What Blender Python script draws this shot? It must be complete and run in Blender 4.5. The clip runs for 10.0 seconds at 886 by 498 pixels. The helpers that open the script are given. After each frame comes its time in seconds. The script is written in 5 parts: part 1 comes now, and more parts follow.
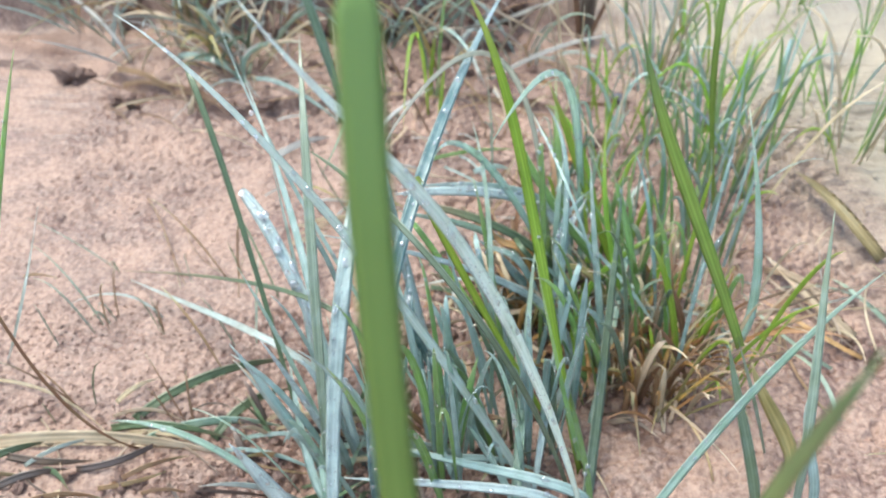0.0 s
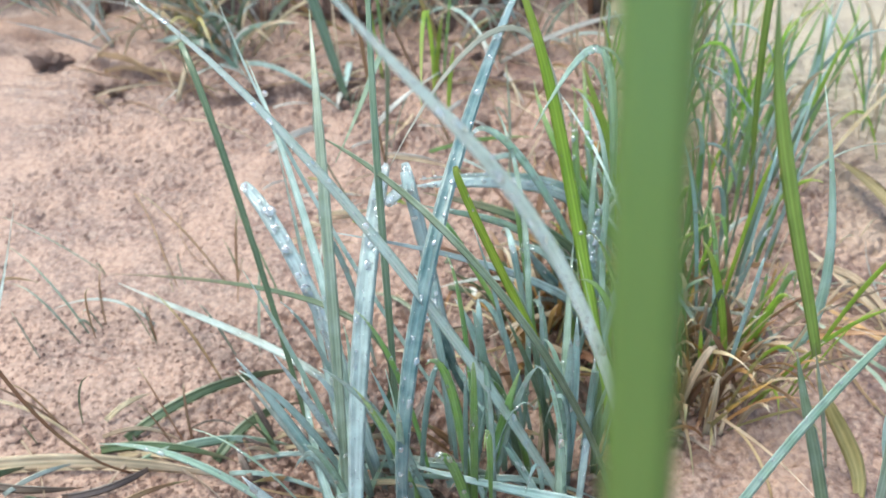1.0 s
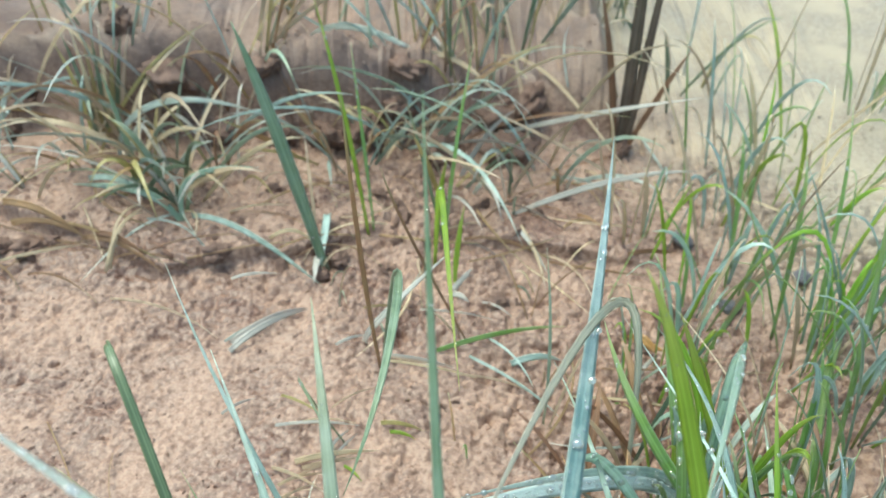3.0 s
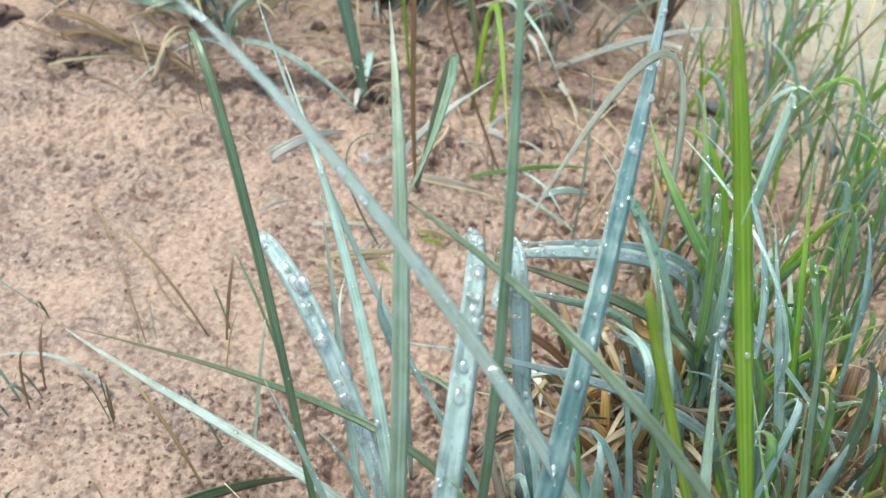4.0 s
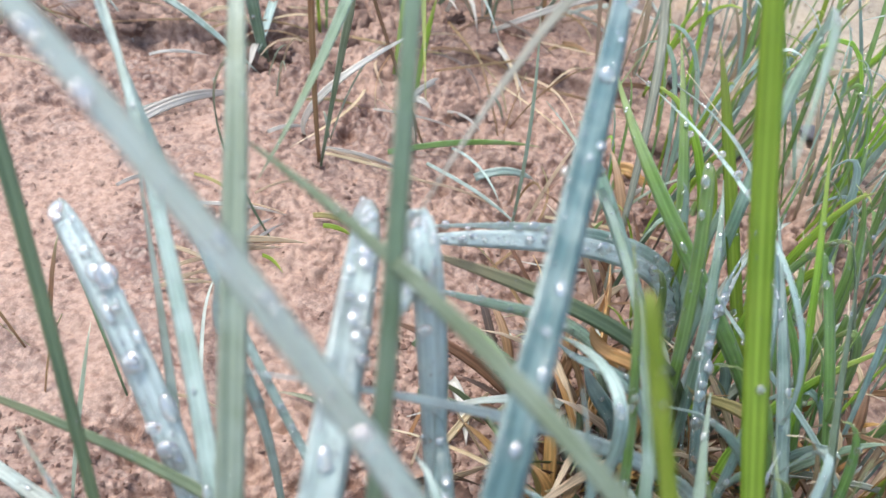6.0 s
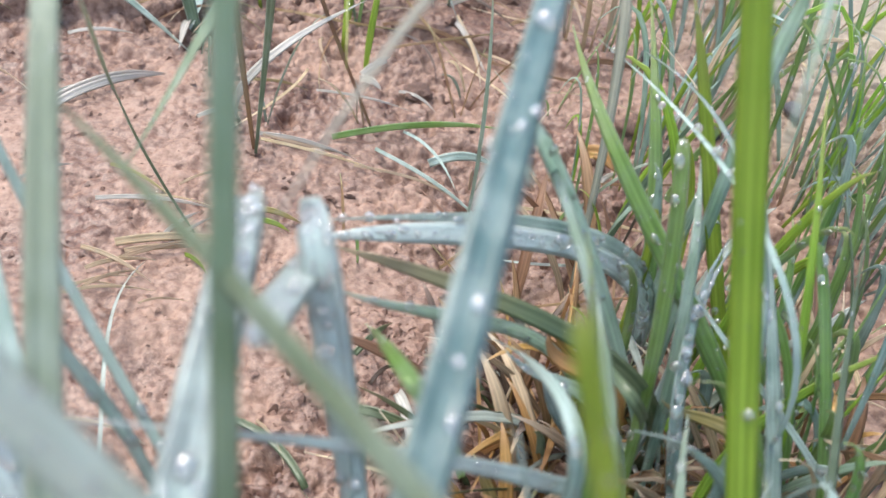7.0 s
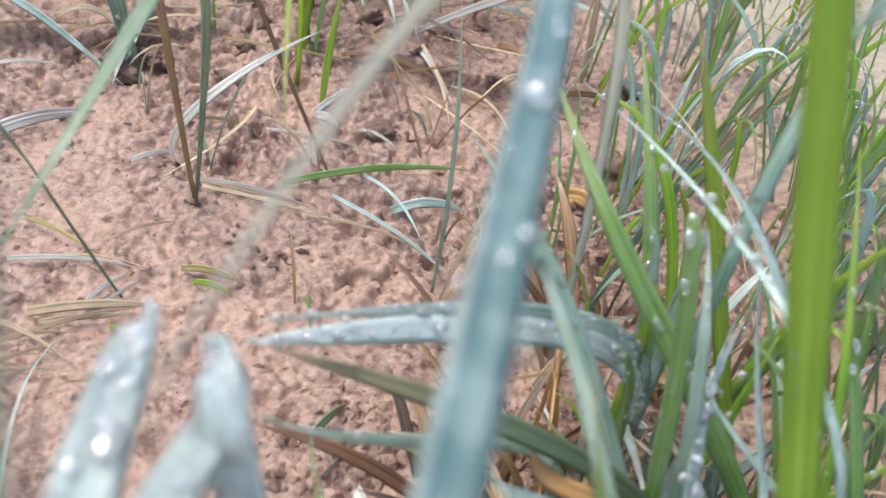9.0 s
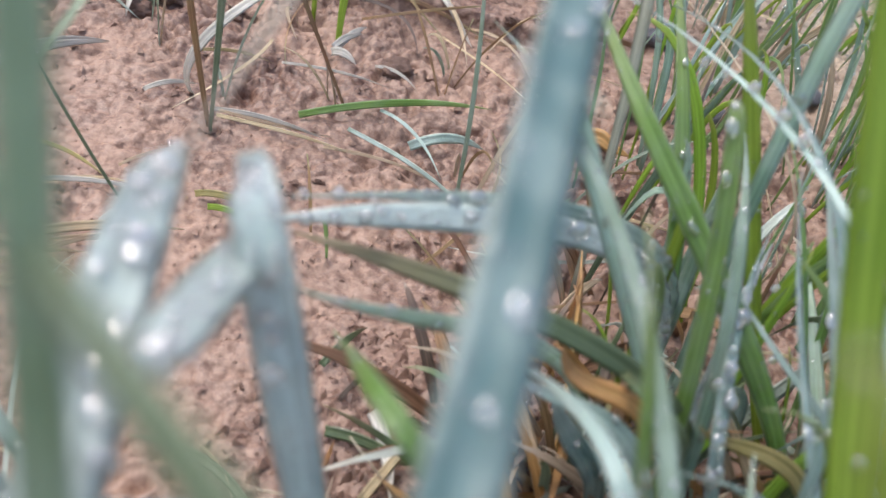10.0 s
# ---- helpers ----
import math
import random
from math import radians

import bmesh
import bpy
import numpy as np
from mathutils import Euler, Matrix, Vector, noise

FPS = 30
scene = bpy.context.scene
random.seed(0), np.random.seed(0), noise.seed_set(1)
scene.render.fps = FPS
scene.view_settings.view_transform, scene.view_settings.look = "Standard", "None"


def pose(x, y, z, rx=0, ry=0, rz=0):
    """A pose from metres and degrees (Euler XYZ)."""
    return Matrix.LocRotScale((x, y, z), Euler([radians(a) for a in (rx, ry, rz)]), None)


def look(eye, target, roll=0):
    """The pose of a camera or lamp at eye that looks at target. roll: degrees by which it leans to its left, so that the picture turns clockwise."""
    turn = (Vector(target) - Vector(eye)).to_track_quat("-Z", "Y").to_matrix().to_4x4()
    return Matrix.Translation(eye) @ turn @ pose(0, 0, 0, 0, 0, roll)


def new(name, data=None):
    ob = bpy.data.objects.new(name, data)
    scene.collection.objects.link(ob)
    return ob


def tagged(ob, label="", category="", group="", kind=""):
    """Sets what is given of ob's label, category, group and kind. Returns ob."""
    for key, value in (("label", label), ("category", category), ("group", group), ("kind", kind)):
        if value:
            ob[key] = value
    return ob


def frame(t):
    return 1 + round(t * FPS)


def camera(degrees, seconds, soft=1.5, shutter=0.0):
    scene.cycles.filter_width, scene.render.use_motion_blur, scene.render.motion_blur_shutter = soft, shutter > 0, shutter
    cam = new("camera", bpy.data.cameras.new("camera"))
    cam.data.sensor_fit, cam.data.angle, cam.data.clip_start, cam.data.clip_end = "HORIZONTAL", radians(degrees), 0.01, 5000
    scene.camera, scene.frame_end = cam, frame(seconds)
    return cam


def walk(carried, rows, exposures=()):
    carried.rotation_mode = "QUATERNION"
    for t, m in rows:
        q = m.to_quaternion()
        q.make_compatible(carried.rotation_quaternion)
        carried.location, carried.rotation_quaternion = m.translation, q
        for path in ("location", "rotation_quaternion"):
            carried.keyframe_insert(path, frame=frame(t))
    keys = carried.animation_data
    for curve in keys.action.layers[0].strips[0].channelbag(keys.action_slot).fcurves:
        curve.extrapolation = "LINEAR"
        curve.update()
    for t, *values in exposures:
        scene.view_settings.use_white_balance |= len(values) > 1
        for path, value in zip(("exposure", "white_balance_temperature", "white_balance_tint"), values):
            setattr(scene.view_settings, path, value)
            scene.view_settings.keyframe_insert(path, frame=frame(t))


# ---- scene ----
cam = camera(54.0, 10.0, soft=1.5)
cam.data.dof.use_dof = True
cam.data.dof.focus_distance = 0.235
cam.data.dof.aperture_fstop = 20.0
PATH = [
    (0, (0.42484, 0.25411, 0.30191), (0.24029, 1.71486, -1.05166), -2.41),
    (0.5, (0.42233, 0.25506, 0.29843), (0.23528, 1.70612, -1.06518), -2.64),
    (1, (0.40437, 0.28013, 0.28039), (0.26699, 1.73104, -1.08929), -1.80),
    (1.5, (0.39039, 0.26725, 0.29807), (0.20492, 1.73478, -1.04802), -1.11),
    (2, (0.38954, 0.32055, 0.30162), (0.25377, 1.82515, -1.00901), -1.76),
    (2.2, (0.39875, 0.37375, 0.30709), (0.27542, 1.87832, -1.00479), -3.55),
    (3.3, (0.35191, 0.41255, 0.266), (0.38129, 1.85268, -1.1215), 2.85),
    (3.5, (0.34881, 0.4075, 0.26306), (0.37695, 1.82338, -1.14922), 2.89),
    (4, (0.35519, 0.36464, 0.24093), (0.35711, 1.78244, -1.16968), 6.61),
    (4.5, (0.36173, 0.37403, 0.22821), (0.38191, 1.78434, -1.18977), 6.79),
    (5, (0.36685, 0.38756, 0.21102), (0.43428, 1.80352, -1.19984), 8.53),
    (5.2, (0.36485, 0.39201, 0.20764), (0.46005, 1.8111, -1.19846), 9.65),
    (6.3, (0.36755, 0.42071, 0.18154), (0.52167, 1.85397, -1.20482), 12.08),
    (6.5, (0.3717, 0.42691, 0.17592), (0.54464, 1.84666, -1.22208), 12.27),
    (7, (0.37747, 0.43292, 0.17262), (0.55855, 1.85118, -1.22586), 11.72),
    (7.5, (0.37853, 0.43966, 0.16848), (0.56854, 1.86219, -1.22447), 11.54),
    (8, (0.37502, 0.44188, 0.17011), (0.55014, 1.87635, -1.21251), 11.36),
    (8.5, (0.37568, 0.44851, 0.1631), (0.58059, 1.88141, -1.21705), 12.21),
    (9, (0.37996, 0.46096, 0.16209), (0.62558, 1.90173, -1.20314), 12.87),
    (9.5, (0.38037, 0.45632, 0.15229), (0.63718, 1.88528, -1.22325), 14.17),
    (10, (0.37837, 0.45458, 0.14846), (0.61988, 1.87462, -1.23905), 13.79),
]
walk(cam, [(t, look(eye, target, roll)) for t, eye, target, roll in PATH], exposures=((0, 1.54, 6150, 0), (2, 1.40, 6220, -6), (3.5, 1.36, 6330, -13), (5, 1.46, 6200, 2), (7, 1.36, 6420, 8), (9, 1.32, 6420, 8), (10, 1.10, 6450, 10)))

# ---------------------------------------------------------------- light
world = bpy.data.worlds.new("sky")
scene.world = world
world.use_nodes = True
wn = world.node_tree.nodes
wn.clear()
sky = wn.new("ShaderNodeTexSky")
sky.sky_type = 'NISHITA'
sky.sun_disc = False
sky.sun_elevation = radians(69)
sky.sun_rotation = radians(-63)
sky.air_density, sky.dust_density = 1.0, 4.0
wbg = wn.new("ShaderNodeBackground")
wbg.inputs["Strength"].default_value = 0.15
wout = wn.new("ShaderNodeOutputWorld")
world.node_tree.links.new(sky.outputs["Color"], wbg.inputs["Color"])
world.node_tree.links.new(wbg.outputs["Background"], wout.inputs["Surface"])
sun_data = bpy.data.lights.new("sun", 'SUN')
sun_data.energy, sun_data.angle, sun_data.color = 0.85, radians(22), (1.0, 0.98, 0.95)
sun = new("sun", sun_data)
sun.matrix_world = look((-0.5, 0.25, 1.45), (0, 0, 0))

# ---------------------------------------------------------------- materials
def mat(name):
    m = bpy.data.materials.new(name)
    m.use_nodes = True
    nt = m.node_tree
    nt.nodes.clear()
    out = nt.nodes.new("ShaderNodeOutputMaterial")
    bs = nt.nodes.new("ShaderNodeBsdfPrincipled")
    nt.links.new(bs.outputs[0], out.inputs["Surface"])
    return m, nt, bs, out


def node(nt, kind, **values):
    n = nt.nodes.new(kind)
    for key, value in values.items():
        n.inputs[key.replace("_", " ")].default_value = value
    return n


def ramp(nt, source, stops):
    r = nt.nodes.new("ShaderNodeValToRGB")
    while len(r.color_ramp.elements) < len(stops):
        r.color_ramp.elements.new(0.5)
    for e, (at, c) in zip(r.color_ramp.elements, stops):
        e.position, e.color = at, (*c, 1)
    nt.links.new(source, r.inputs["Fac"])
    return r.outputs["Color"]


def mixed(nt, a, b, fac, how='MIX'):
    m = nt.nodes.new("ShaderNodeMix")
    m.data_type, m.blend_type = 'RGBA', how
    for socket, value in ((m.inputs["Factor"], fac), (m.inputs["A"], a), (m.inputs["B"], b)):
        if isinstance(value, bpy.types.NodeSocket):
            nt.links.new(value, socket)
        else:
            socket.default_value = value
    return m.outputs["Result"]


def bumped(nt, bs, height, strength, distance):
    b = node(nt, "ShaderNodeBump", Strength=strength, Distance=distance)
    nt.links.new(height, b.inputs["Height"])
    nt.links.new(b.outputs["Normal"], bs.inputs["Normal"])


def leaf_material(name, low, high, tip, rough=0.4, thin=0.3, dew=0.0, coat=0.4):
    """A leaf: lengthwise veins, blotches, a drier tip, some light let through, and where wet a film of tiny beads."""
    m, nt, bs, out = mat(name)
    uv = nt.nodes.new("ShaderNodeUVMap")
    split = nt.nodes.new("ShaderNodeSeparateXYZ")
    nt.links.new(uv.outputs["UV"], split.inputs[0])
    info = nt.nodes.new("ShaderNodeObjectInfo")
    pos = nt.nodes.new("ShaderNodeTexCoord")
    blotch = node(nt, "ShaderNodeTexNoise", Scale=90.0, Detail=4.0)
    nt.links.new(pos.outputs["Object"], blotch.inputs["Vector"])
    colour = ramp(nt, blotch.outputs["Fac"], ((0.3, low), (0.7, high)))
    veins = nt.nodes.new("ShaderNodeMath")
    veins.operation = 'SINE'
    scale = nt.nodes.new("ShaderNodeMath")
    scale.operation = 'MULTIPLY'
    scale.inputs[1].default_value = 55.0
    nt.links.new(split.outputs["X"], scale.inputs[0])
    nt.links.new(scale.outputs[0], veins.inputs[0])
    stripe = nt.nodes.new("ShaderNodeMapRange")
    stripe.inputs["From Min"].default_value = -1
    stripe.inputs["To Min"].default_value, stripe.inputs["To Max"].default_value = 0.90, 1.05
    nt.links.new(veins.outputs[0], stripe.inputs["Value"])
    colour = mixed(nt, colour, stripe.outputs["Result"], 1.0, 'MULTIPLY')
    longways = nt.nodes.new("ShaderNodeMapping")
    longways.inputs["Scale"].default_value = (7.0, 3.5, 1.0)
    nt.links.new(uv.outputs["UV"], longways.inputs["Vector"])
    nt.links.new(info.outputs["Random"], longways.inputs["Location"])
    streak = node(nt, "ShaderNodeTexNoise", Scale=1.0, Detail=5.0, Roughness=0.65)
    nt.links.new(longways.outputs["Vector"], streak.inputs["Vector"])
    colour = mixed(nt, colour, ramp(nt, streak.outputs["Fac"], ((0.32, (0.68, 0.72, 0.70)), (0.68, (1.25, 1.2, 1.22)))), 1.0, 'MULTIPLY')
    rib = nt.nodes.new("ShaderNodeMapRange")
    rib.inputs["From Min"].default_value, rib.inputs["From Max"].default_value = 0.0, 0.1
    rib.inputs["To Min"].default_value, rib.inputs["To Max"].default_value = 0.45, 0.0
    off = nt.nodes.new("ShaderNodeMath")
    off.operation = 'SUBTRACT'
    off.inputs[1].default_value = 0.5
    away = nt.nodes.new("ShaderNodeMath")
    away.operation = 'ABSOLUTE'
    nt.links.new(split.outputs["X"], off.inputs[0])
    nt.links.new(off.outputs[0], away.inputs[0])
    nt.links.new(away.outputs[0], rib.inputs["Value"])
    colour = mixed(nt, colour, (*[min(1, c * 1.5 + 0.03) for c in high], 1), rib.outputs["Result"])
    if dew:
        rim = nt.nodes.new("ShaderNodeMapRange")
        rim.inputs["From Min"].default_value, rim.inputs["From Max"].default_value = 0.41, 0.5
        rim.inputs["To Max"].default_value = 0.5
        nt.links.new(away.outputs[0], rim.inputs["Value"])
        colour = mixed(nt, colour, (0.62, 0.70, 0.62, 1), rim.outputs["Result"])
    dry = nt.nodes.new("ShaderNodeMapRange")
    dry.inputs["From Min"].default_value, dry.inputs["From Max"].default_value = 0.72, 1.0
    nt.links.new(split.outputs["Y"], dry.inputs["Value"])
    colour = mixed(nt, colour, (*tip, 1), dry.outputs["Result"])
    hue = nt.nodes.new("ShaderNodeHueSaturation")
    shift = nt.nodes.new("ShaderNodeMapRange")
    shift.inputs["To Min"].default_value, shift.inputs["To Max"].default_value = 0.485, 0.515
    bright = nt.nodes.new("ShaderNodeMapRange")
    bright.inputs["To Min"].default_value, bright.inputs["To Max"].default_value = 0.8, 1.2
    nt.links.new(info.outputs["Random"], shift.inputs["Value"])
    nt.links.new(info.outputs["Random"], bright.inputs["Value"])
    nt.links.new(shift.outputs["Result"], hue.inputs["Hue"])
    nt.links.new(bright.outputs["Result"], hue.inputs["Value"])
    nt.links.new(colour, hue.inputs["Color"])
    colour = hue.outputs["Color"]
    height = veins.outputs[0]
    if dew:
        beads = node(nt, "ShaderNodeTexVoronoi", Scale=1500.0)
        nt.links.new(pos.outputs["Object"], beads.inputs["Vector"])
        patch = node(nt, "ShaderNodeTexNoise", Scale=160.0, Detail=3.0)
        nt.links.new(pos.outputs["Object"], patch.inputs["Vector"])
        film = nt.nodes.new("ShaderNodeMapRange")
        film.inputs["From Min"].default_value, film.inputs["From Max"].default_value = 0.4, 0.65
        film.inputs["To Max"].default_value = dew
        nt.links.new(patch.outputs["Fac"], film.inputs["Value"])
        colour = mixed(nt, colour, (0.62, 0.74, 0.70, 1), film.outputs["Result"])
        lumps = node(nt, "ShaderNodeBump", Strength=0.5, Distance=0.0003)
        lumps.invert = True
        nt.links.new(beads.outputs["Distance"], lumps.inputs["Height"])
        b = node(nt, "ShaderNodeBump", Strength=0.16, Distance=0.0001)
        nt.links.new(height, b.inputs["Height"])
        nt.links.new(lumps.outputs["Normal"], b.inputs["Normal"])
        nt.links.new(b.outputs["Normal"], bs.inputs["Normal"])
    else:
        bumped(nt, bs, height, 0.16, 0.0001)
    nt.links.new(colour, bs.inputs["Base Color"])
    bs.inputs["Roughness"].default_value = rough
    bs.inputs["Coat Weight"].default_value = coat
    bs.inputs["Coat Roughness"].default_value = 0.14
    through_leaf = nt.nodes.new("ShaderNodeBsdfTranslucent")
    paler = node(nt, "ShaderNodeGamma", Gamma=0.55)
    nt.links.new(colour, paler.inputs["Color"])
    nt.links.new(paler.outputs["Color"], through_leaf.inputs["Color"])
    both = node(nt, "ShaderNodeMixShader", Fac=min(0.65, thin * 1.3))
    nt.links.new(bs.outputs[0], both.inputs[1])
    nt.links.new(through_leaf.outputs[0], both.inputs[2])
    nt.links.new(both.outputs[0], out.inputs["Surface"])
    return m


LEAF = {
    "green": leaf_material("green_leaf", (0.19, 0.33, 0.085), (0.29, 0.44, 0.13), (0.40, 0.47, 0.20), thin=0.5, dew=0.12),
    "yellow": leaf_material("yellow_green_leaf", (0.29, 0.46, 0.055), (0.40, 0.57, 0.085), (0.48, 0.52, 0.17), thin=0.55),
    "sage": leaf_material("sage_leaf", (0.24, 0.31, 0.21), (0.32, 0.39, 0.28), (0.34, 0.38, 0.25), thin=0.3, dew=0.2),
    "dark": leaf_material("dark_leaf", (0.10, 0.15, 0.075), (0.16, 0.22, 0.11), (0.27, 0.22, 0.13), thin=0.25),
    "blue": leaf_material("blue_green_leaf", (0.27, 0.41, 0.30), (0.39, 0.53, 0.40), (0.45, 0.55, 0.42), thin=0.45, dew=0.45),
    "dewy": leaf_material("dew_coated_leaf", (0.26, 0.40, 0.355), (0.38, 0.52, 0.475), (0.46, 0.56, 0.52), rough=0.28, thin=0.4, dew=0.42, coat=0.5),
    "pale": leaf_material("pale_green_leaf", (0.31, 0.44, 0.38), (0.43, 0.55, 0.49), (0.45, 0.52, 0.44), dew=0.5),
    "grey": leaf_material("grey_leaf", (0.32, 0.37, 0.32), (0.44, 0.48, 0.42), (0.50, 0.45, 0.38), dew=0.4),
    # white base colour holds the sky glint on the wet film besides the dew
    "dew_glint": leaf_material("sky_glint_wet_leaf", (0.62, 0.74, 0.64), (0.76, 0.85, 0.77), (0.78, 0.84, 0.78), rough=0.22, thin=0.6, dew=0.75, coat=0.9),
    "frost": leaf_material("frosted_wet_leaf", (0.37, 0.47, 0.46), (0.52, 0.61, 0.60), (0.58, 0.65, 0.64), rough=0.2, thin=0.35, dew=0.75, coat=0.9),
    "beige": leaf_material("withered_leaf", (0.36, 0.37, 0.30), (0.46, 0.46, 0.38), (0.50, 0.48, 0.42), thin=0.5),
    "straw": leaf_material("straw", (0.46, 0.35, 0.22), (0.66, 0.54, 0.38), (0.70, 0.60, 0.46), rough=0.6, coat=0.05),
    "orange": leaf_material("dead_leaf", (0.42, 0.23, 0.08), (0.56, 0.34, 0.13), (0.5, 0.30, 0.16), rough=0.55),
    "stem": leaf_material("brown_stem", (0.33, 0.18, 0.10), (0.38, 0.27, 0.14), (0.33, 0.36, 0.18), rough=0.5, thin=0.35),
    "deep": leaf_material("deep_green_leaf", (0.165, 0.245, 0.048), (0.22, 0.31, 0.066), (0.21, 0.32, 0.09), thin=0.35),
    "slate": leaf_material("slate_green_wet_leaf", (0.075, 0.150, 0.140), (0.125, 0.210, 0.200), (0.33, 0.41, 0.40), rough=0.25, thin=0.3, dew=0.3, coat=0.6),
    "brown": leaf_material("brown_dead_leaf", (0.20, 0.11, 0.06), (0.34, 0.20, 0.11), (0.30, 0.19, 0.12), rough=0.5, thin=0.3),
    "lime": leaf_material("lime_green_leaf", (0.21, 0.34, 0.055), (0.29, 0.43, 0.08), (0.13, 0.22, 0.09), thin=0.3),
    "moss": leaf_material("moss_green_leaf", (0.14, 0.20, 0.115), (0.195, 0.265, 0.16), (0.16, 0.23, 0.12), thin=0.3, dew=0.1),
    "tan": leaf_material("tan_yellowed_leaf", (0.32, 0.27, 0.10), (0.45, 0.38, 0.17), (0.46, 0.38, 0.20), rough=0.5, thin=0.35),
    "bone": leaf_material("bleached_leaf", (0.48, 0.46, 0.41), (0.64, 0.62, 0.56), (0.60, 0.56, 0.50), rough=0.4, coat=0.3),
    "amber": leaf_material("amber_dead_leaf", (0.58, 0.34, 0.10), (0.72, 0.47, 0.17), (0.66, 0.42, 0.20), rough=0.4, thin=0.35),
    "rot": leaf_material("rotted_leaf", (0.07, 0.05, 0.04), (0.14, 0.10, 0.075), (0.20, 0.13, 0.09), rough=0.5, thin=0.05),
}

WATER, nt, bs, out = mat("water")
bs.inputs["Base Color"].default_value = (1, 1, 1, 1)
bs.inputs["Roughness"].default_value = 0.0
bs.inputs["IOR"].default_value = 1.33
bs.inputs["Transmission Weight"].default_value = 0.93
bs.inputs["Coat Weight"].default_value = 1.0
bs.inputs["Coat Roughness"].default_value = 0.09
bs.inputs["Coat IOR"].default_value = 2.4
bs.inputs["Specular IOR Level"].default_value = 1.0


def soil_material(name, a, b, c, dark, fine):
    """Crumbly sandy soil: grain, damp blotches, dark crack lines, paler dry crust; a buff sand towards the open side.
    """
    m, nt, bs, out = mat(name)
    pos = nt.nodes.new("ShaderNodeTexCoord")
    grain = node(nt, "ShaderNodeTexNoise", Scale=900.0, Detail=6.0, Roughness=0.7)
    damp = node(nt, "ShaderNodeTexNoise", Scale=28.0, Detail=5.0, Roughness=0.6)
    lump = node(nt, "ShaderNodeTexNoise", Scale=430.0, Detail=4.0, Roughness=0.62)
    speck = node(nt, "ShaderNodeTexVoronoi", Scale=210.0)
    speck.feature = 'DISTANCE_TO_EDGE'
    for n in (grain, damp, lump):
        nt.links.new(pos.outputs["Object"], n.inputs["Vector"])
    bend = mixed(nt, pos.outputs["Object"], lump.outputs["Color"], 0.009, 'ADD')
    nt.links.new(bend, speck.inputs["Vector"])
    colour = ramp(nt, lump.outputs["Fac"], ((0.36, a), (0.47, b), (0.6, c)))
    crust = nt.nodes.new("ShaderNodeMapRange")
    crust.inputs["From Min"].default_value, crust.inputs["From Max"].default_value = 0.44, 0.58
    crust.inputs["To Max"].default_value = 0.45
    nt.links.new(damp.outputs["Fac"], crust.inputs["Value"])
    colour = mixed(nt, colour, (*[0.45 * p + 0.55 * q for p, q in zip(b, c)], 1), crust.outputs["Result"])
    colour = mixed(nt, colour, ramp(nt, grain.outputs["Fac"], ((0.3, (0.8, 0.77, 0.76)), (0.7, (1.16, 1.15, 1.14)))), 1.0, 'MULTIPLY')
    colour = mixed(nt, colour, ramp(nt, damp.outputs["Fac"], ((0.32, (0.66, 0.57, 0.55)), (0.46, (0.92, 0.89, 0.88)), (0.6, (1.10, 1.09, 1.08)))), 1.0, 'MULTIPLY')
    if fine:
        split = nt.nodes.new("ShaderNodeSeparateXYZ")
        nt.links.new(pos.outputs["Object"], split.inputs[0])
        lean = nt.nodes.new("ShaderNodeMath")
        lean.operation = 'MULTIPLY_ADD'
        lean.inputs[1].default_value = 0.6
        nt.links.new(split.outputs["Y"], lean.inputs[0])
        nt.links.new(split.outputs["X"], lean.inputs[2])
        edge = nt.nodes.new("ShaderNodeMath")
        edge.operation = 'MULTIPLY_ADD'
        edge.inputs[1].default_value = 0.12
        nt.links.new(damp.outputs["Fac"], edge.inputs[0])
        nt.links.new(lean.outputs[0], edge.inputs[2])
        buff = nt.nodes.new("ShaderNodeMapRange")
        buff.inputs["From Min"].default_value, buff.inputs["From Max"].default_value = 0.97, 1.09
        buff.inputs["To Max"].default_value = 0.8
        nt.links.new(edge.outputs[0], buff.inputs["Value"])
        colour = mixed(nt, colour, (0.32, 0.28, 0.205, 1), buff.outputs["Result"])
        # raised bank painted dark brown: shade of its hollows put into the soil colour
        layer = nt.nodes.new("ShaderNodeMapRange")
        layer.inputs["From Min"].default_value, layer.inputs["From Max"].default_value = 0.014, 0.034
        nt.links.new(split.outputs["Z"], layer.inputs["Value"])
        bank_shade = nt.nodes.new("ShaderNodeMath")
        bank_shade.operation = 'MULTIPLY'
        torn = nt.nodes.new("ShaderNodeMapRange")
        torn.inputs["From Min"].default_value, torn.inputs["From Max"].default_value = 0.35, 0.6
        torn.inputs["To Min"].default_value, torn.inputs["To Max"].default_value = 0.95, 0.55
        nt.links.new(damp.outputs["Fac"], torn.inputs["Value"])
        nt.links.new(layer.outputs["Result"], bank_shade.inputs[0])
        nt.links.new(torn.outputs["Result"], bank_shade.inputs[1])
        colour = mixed(nt, colour, (0.155, 0.105, 0.083, 1), bank_shade.outputs[0])
    spots = nt.nodes.new("ShaderNodeMapRange")
    spots.inputs["From Min"].default_value, spots.inputs["From Max"].default_value = 0.015, 0.13
    spots.inputs["To Min"].default_value, spots.inputs["To Max"].default_value = 0.5, 0.0
    nt.links.new(speck.outputs["Distance"], spots.inputs["Value"])
    where = nt.nodes.new("ShaderNodeMath")
    where.operation = 'MULTIPLY'
    some = nt.nodes.new("ShaderNodeMapRange")
    some.inputs["From Min"].default_value, some.inputs["From Max"].default_value = 0.46, 0.58
    nt.links.new(damp.outputs["Fac"], some.inputs["Value"])
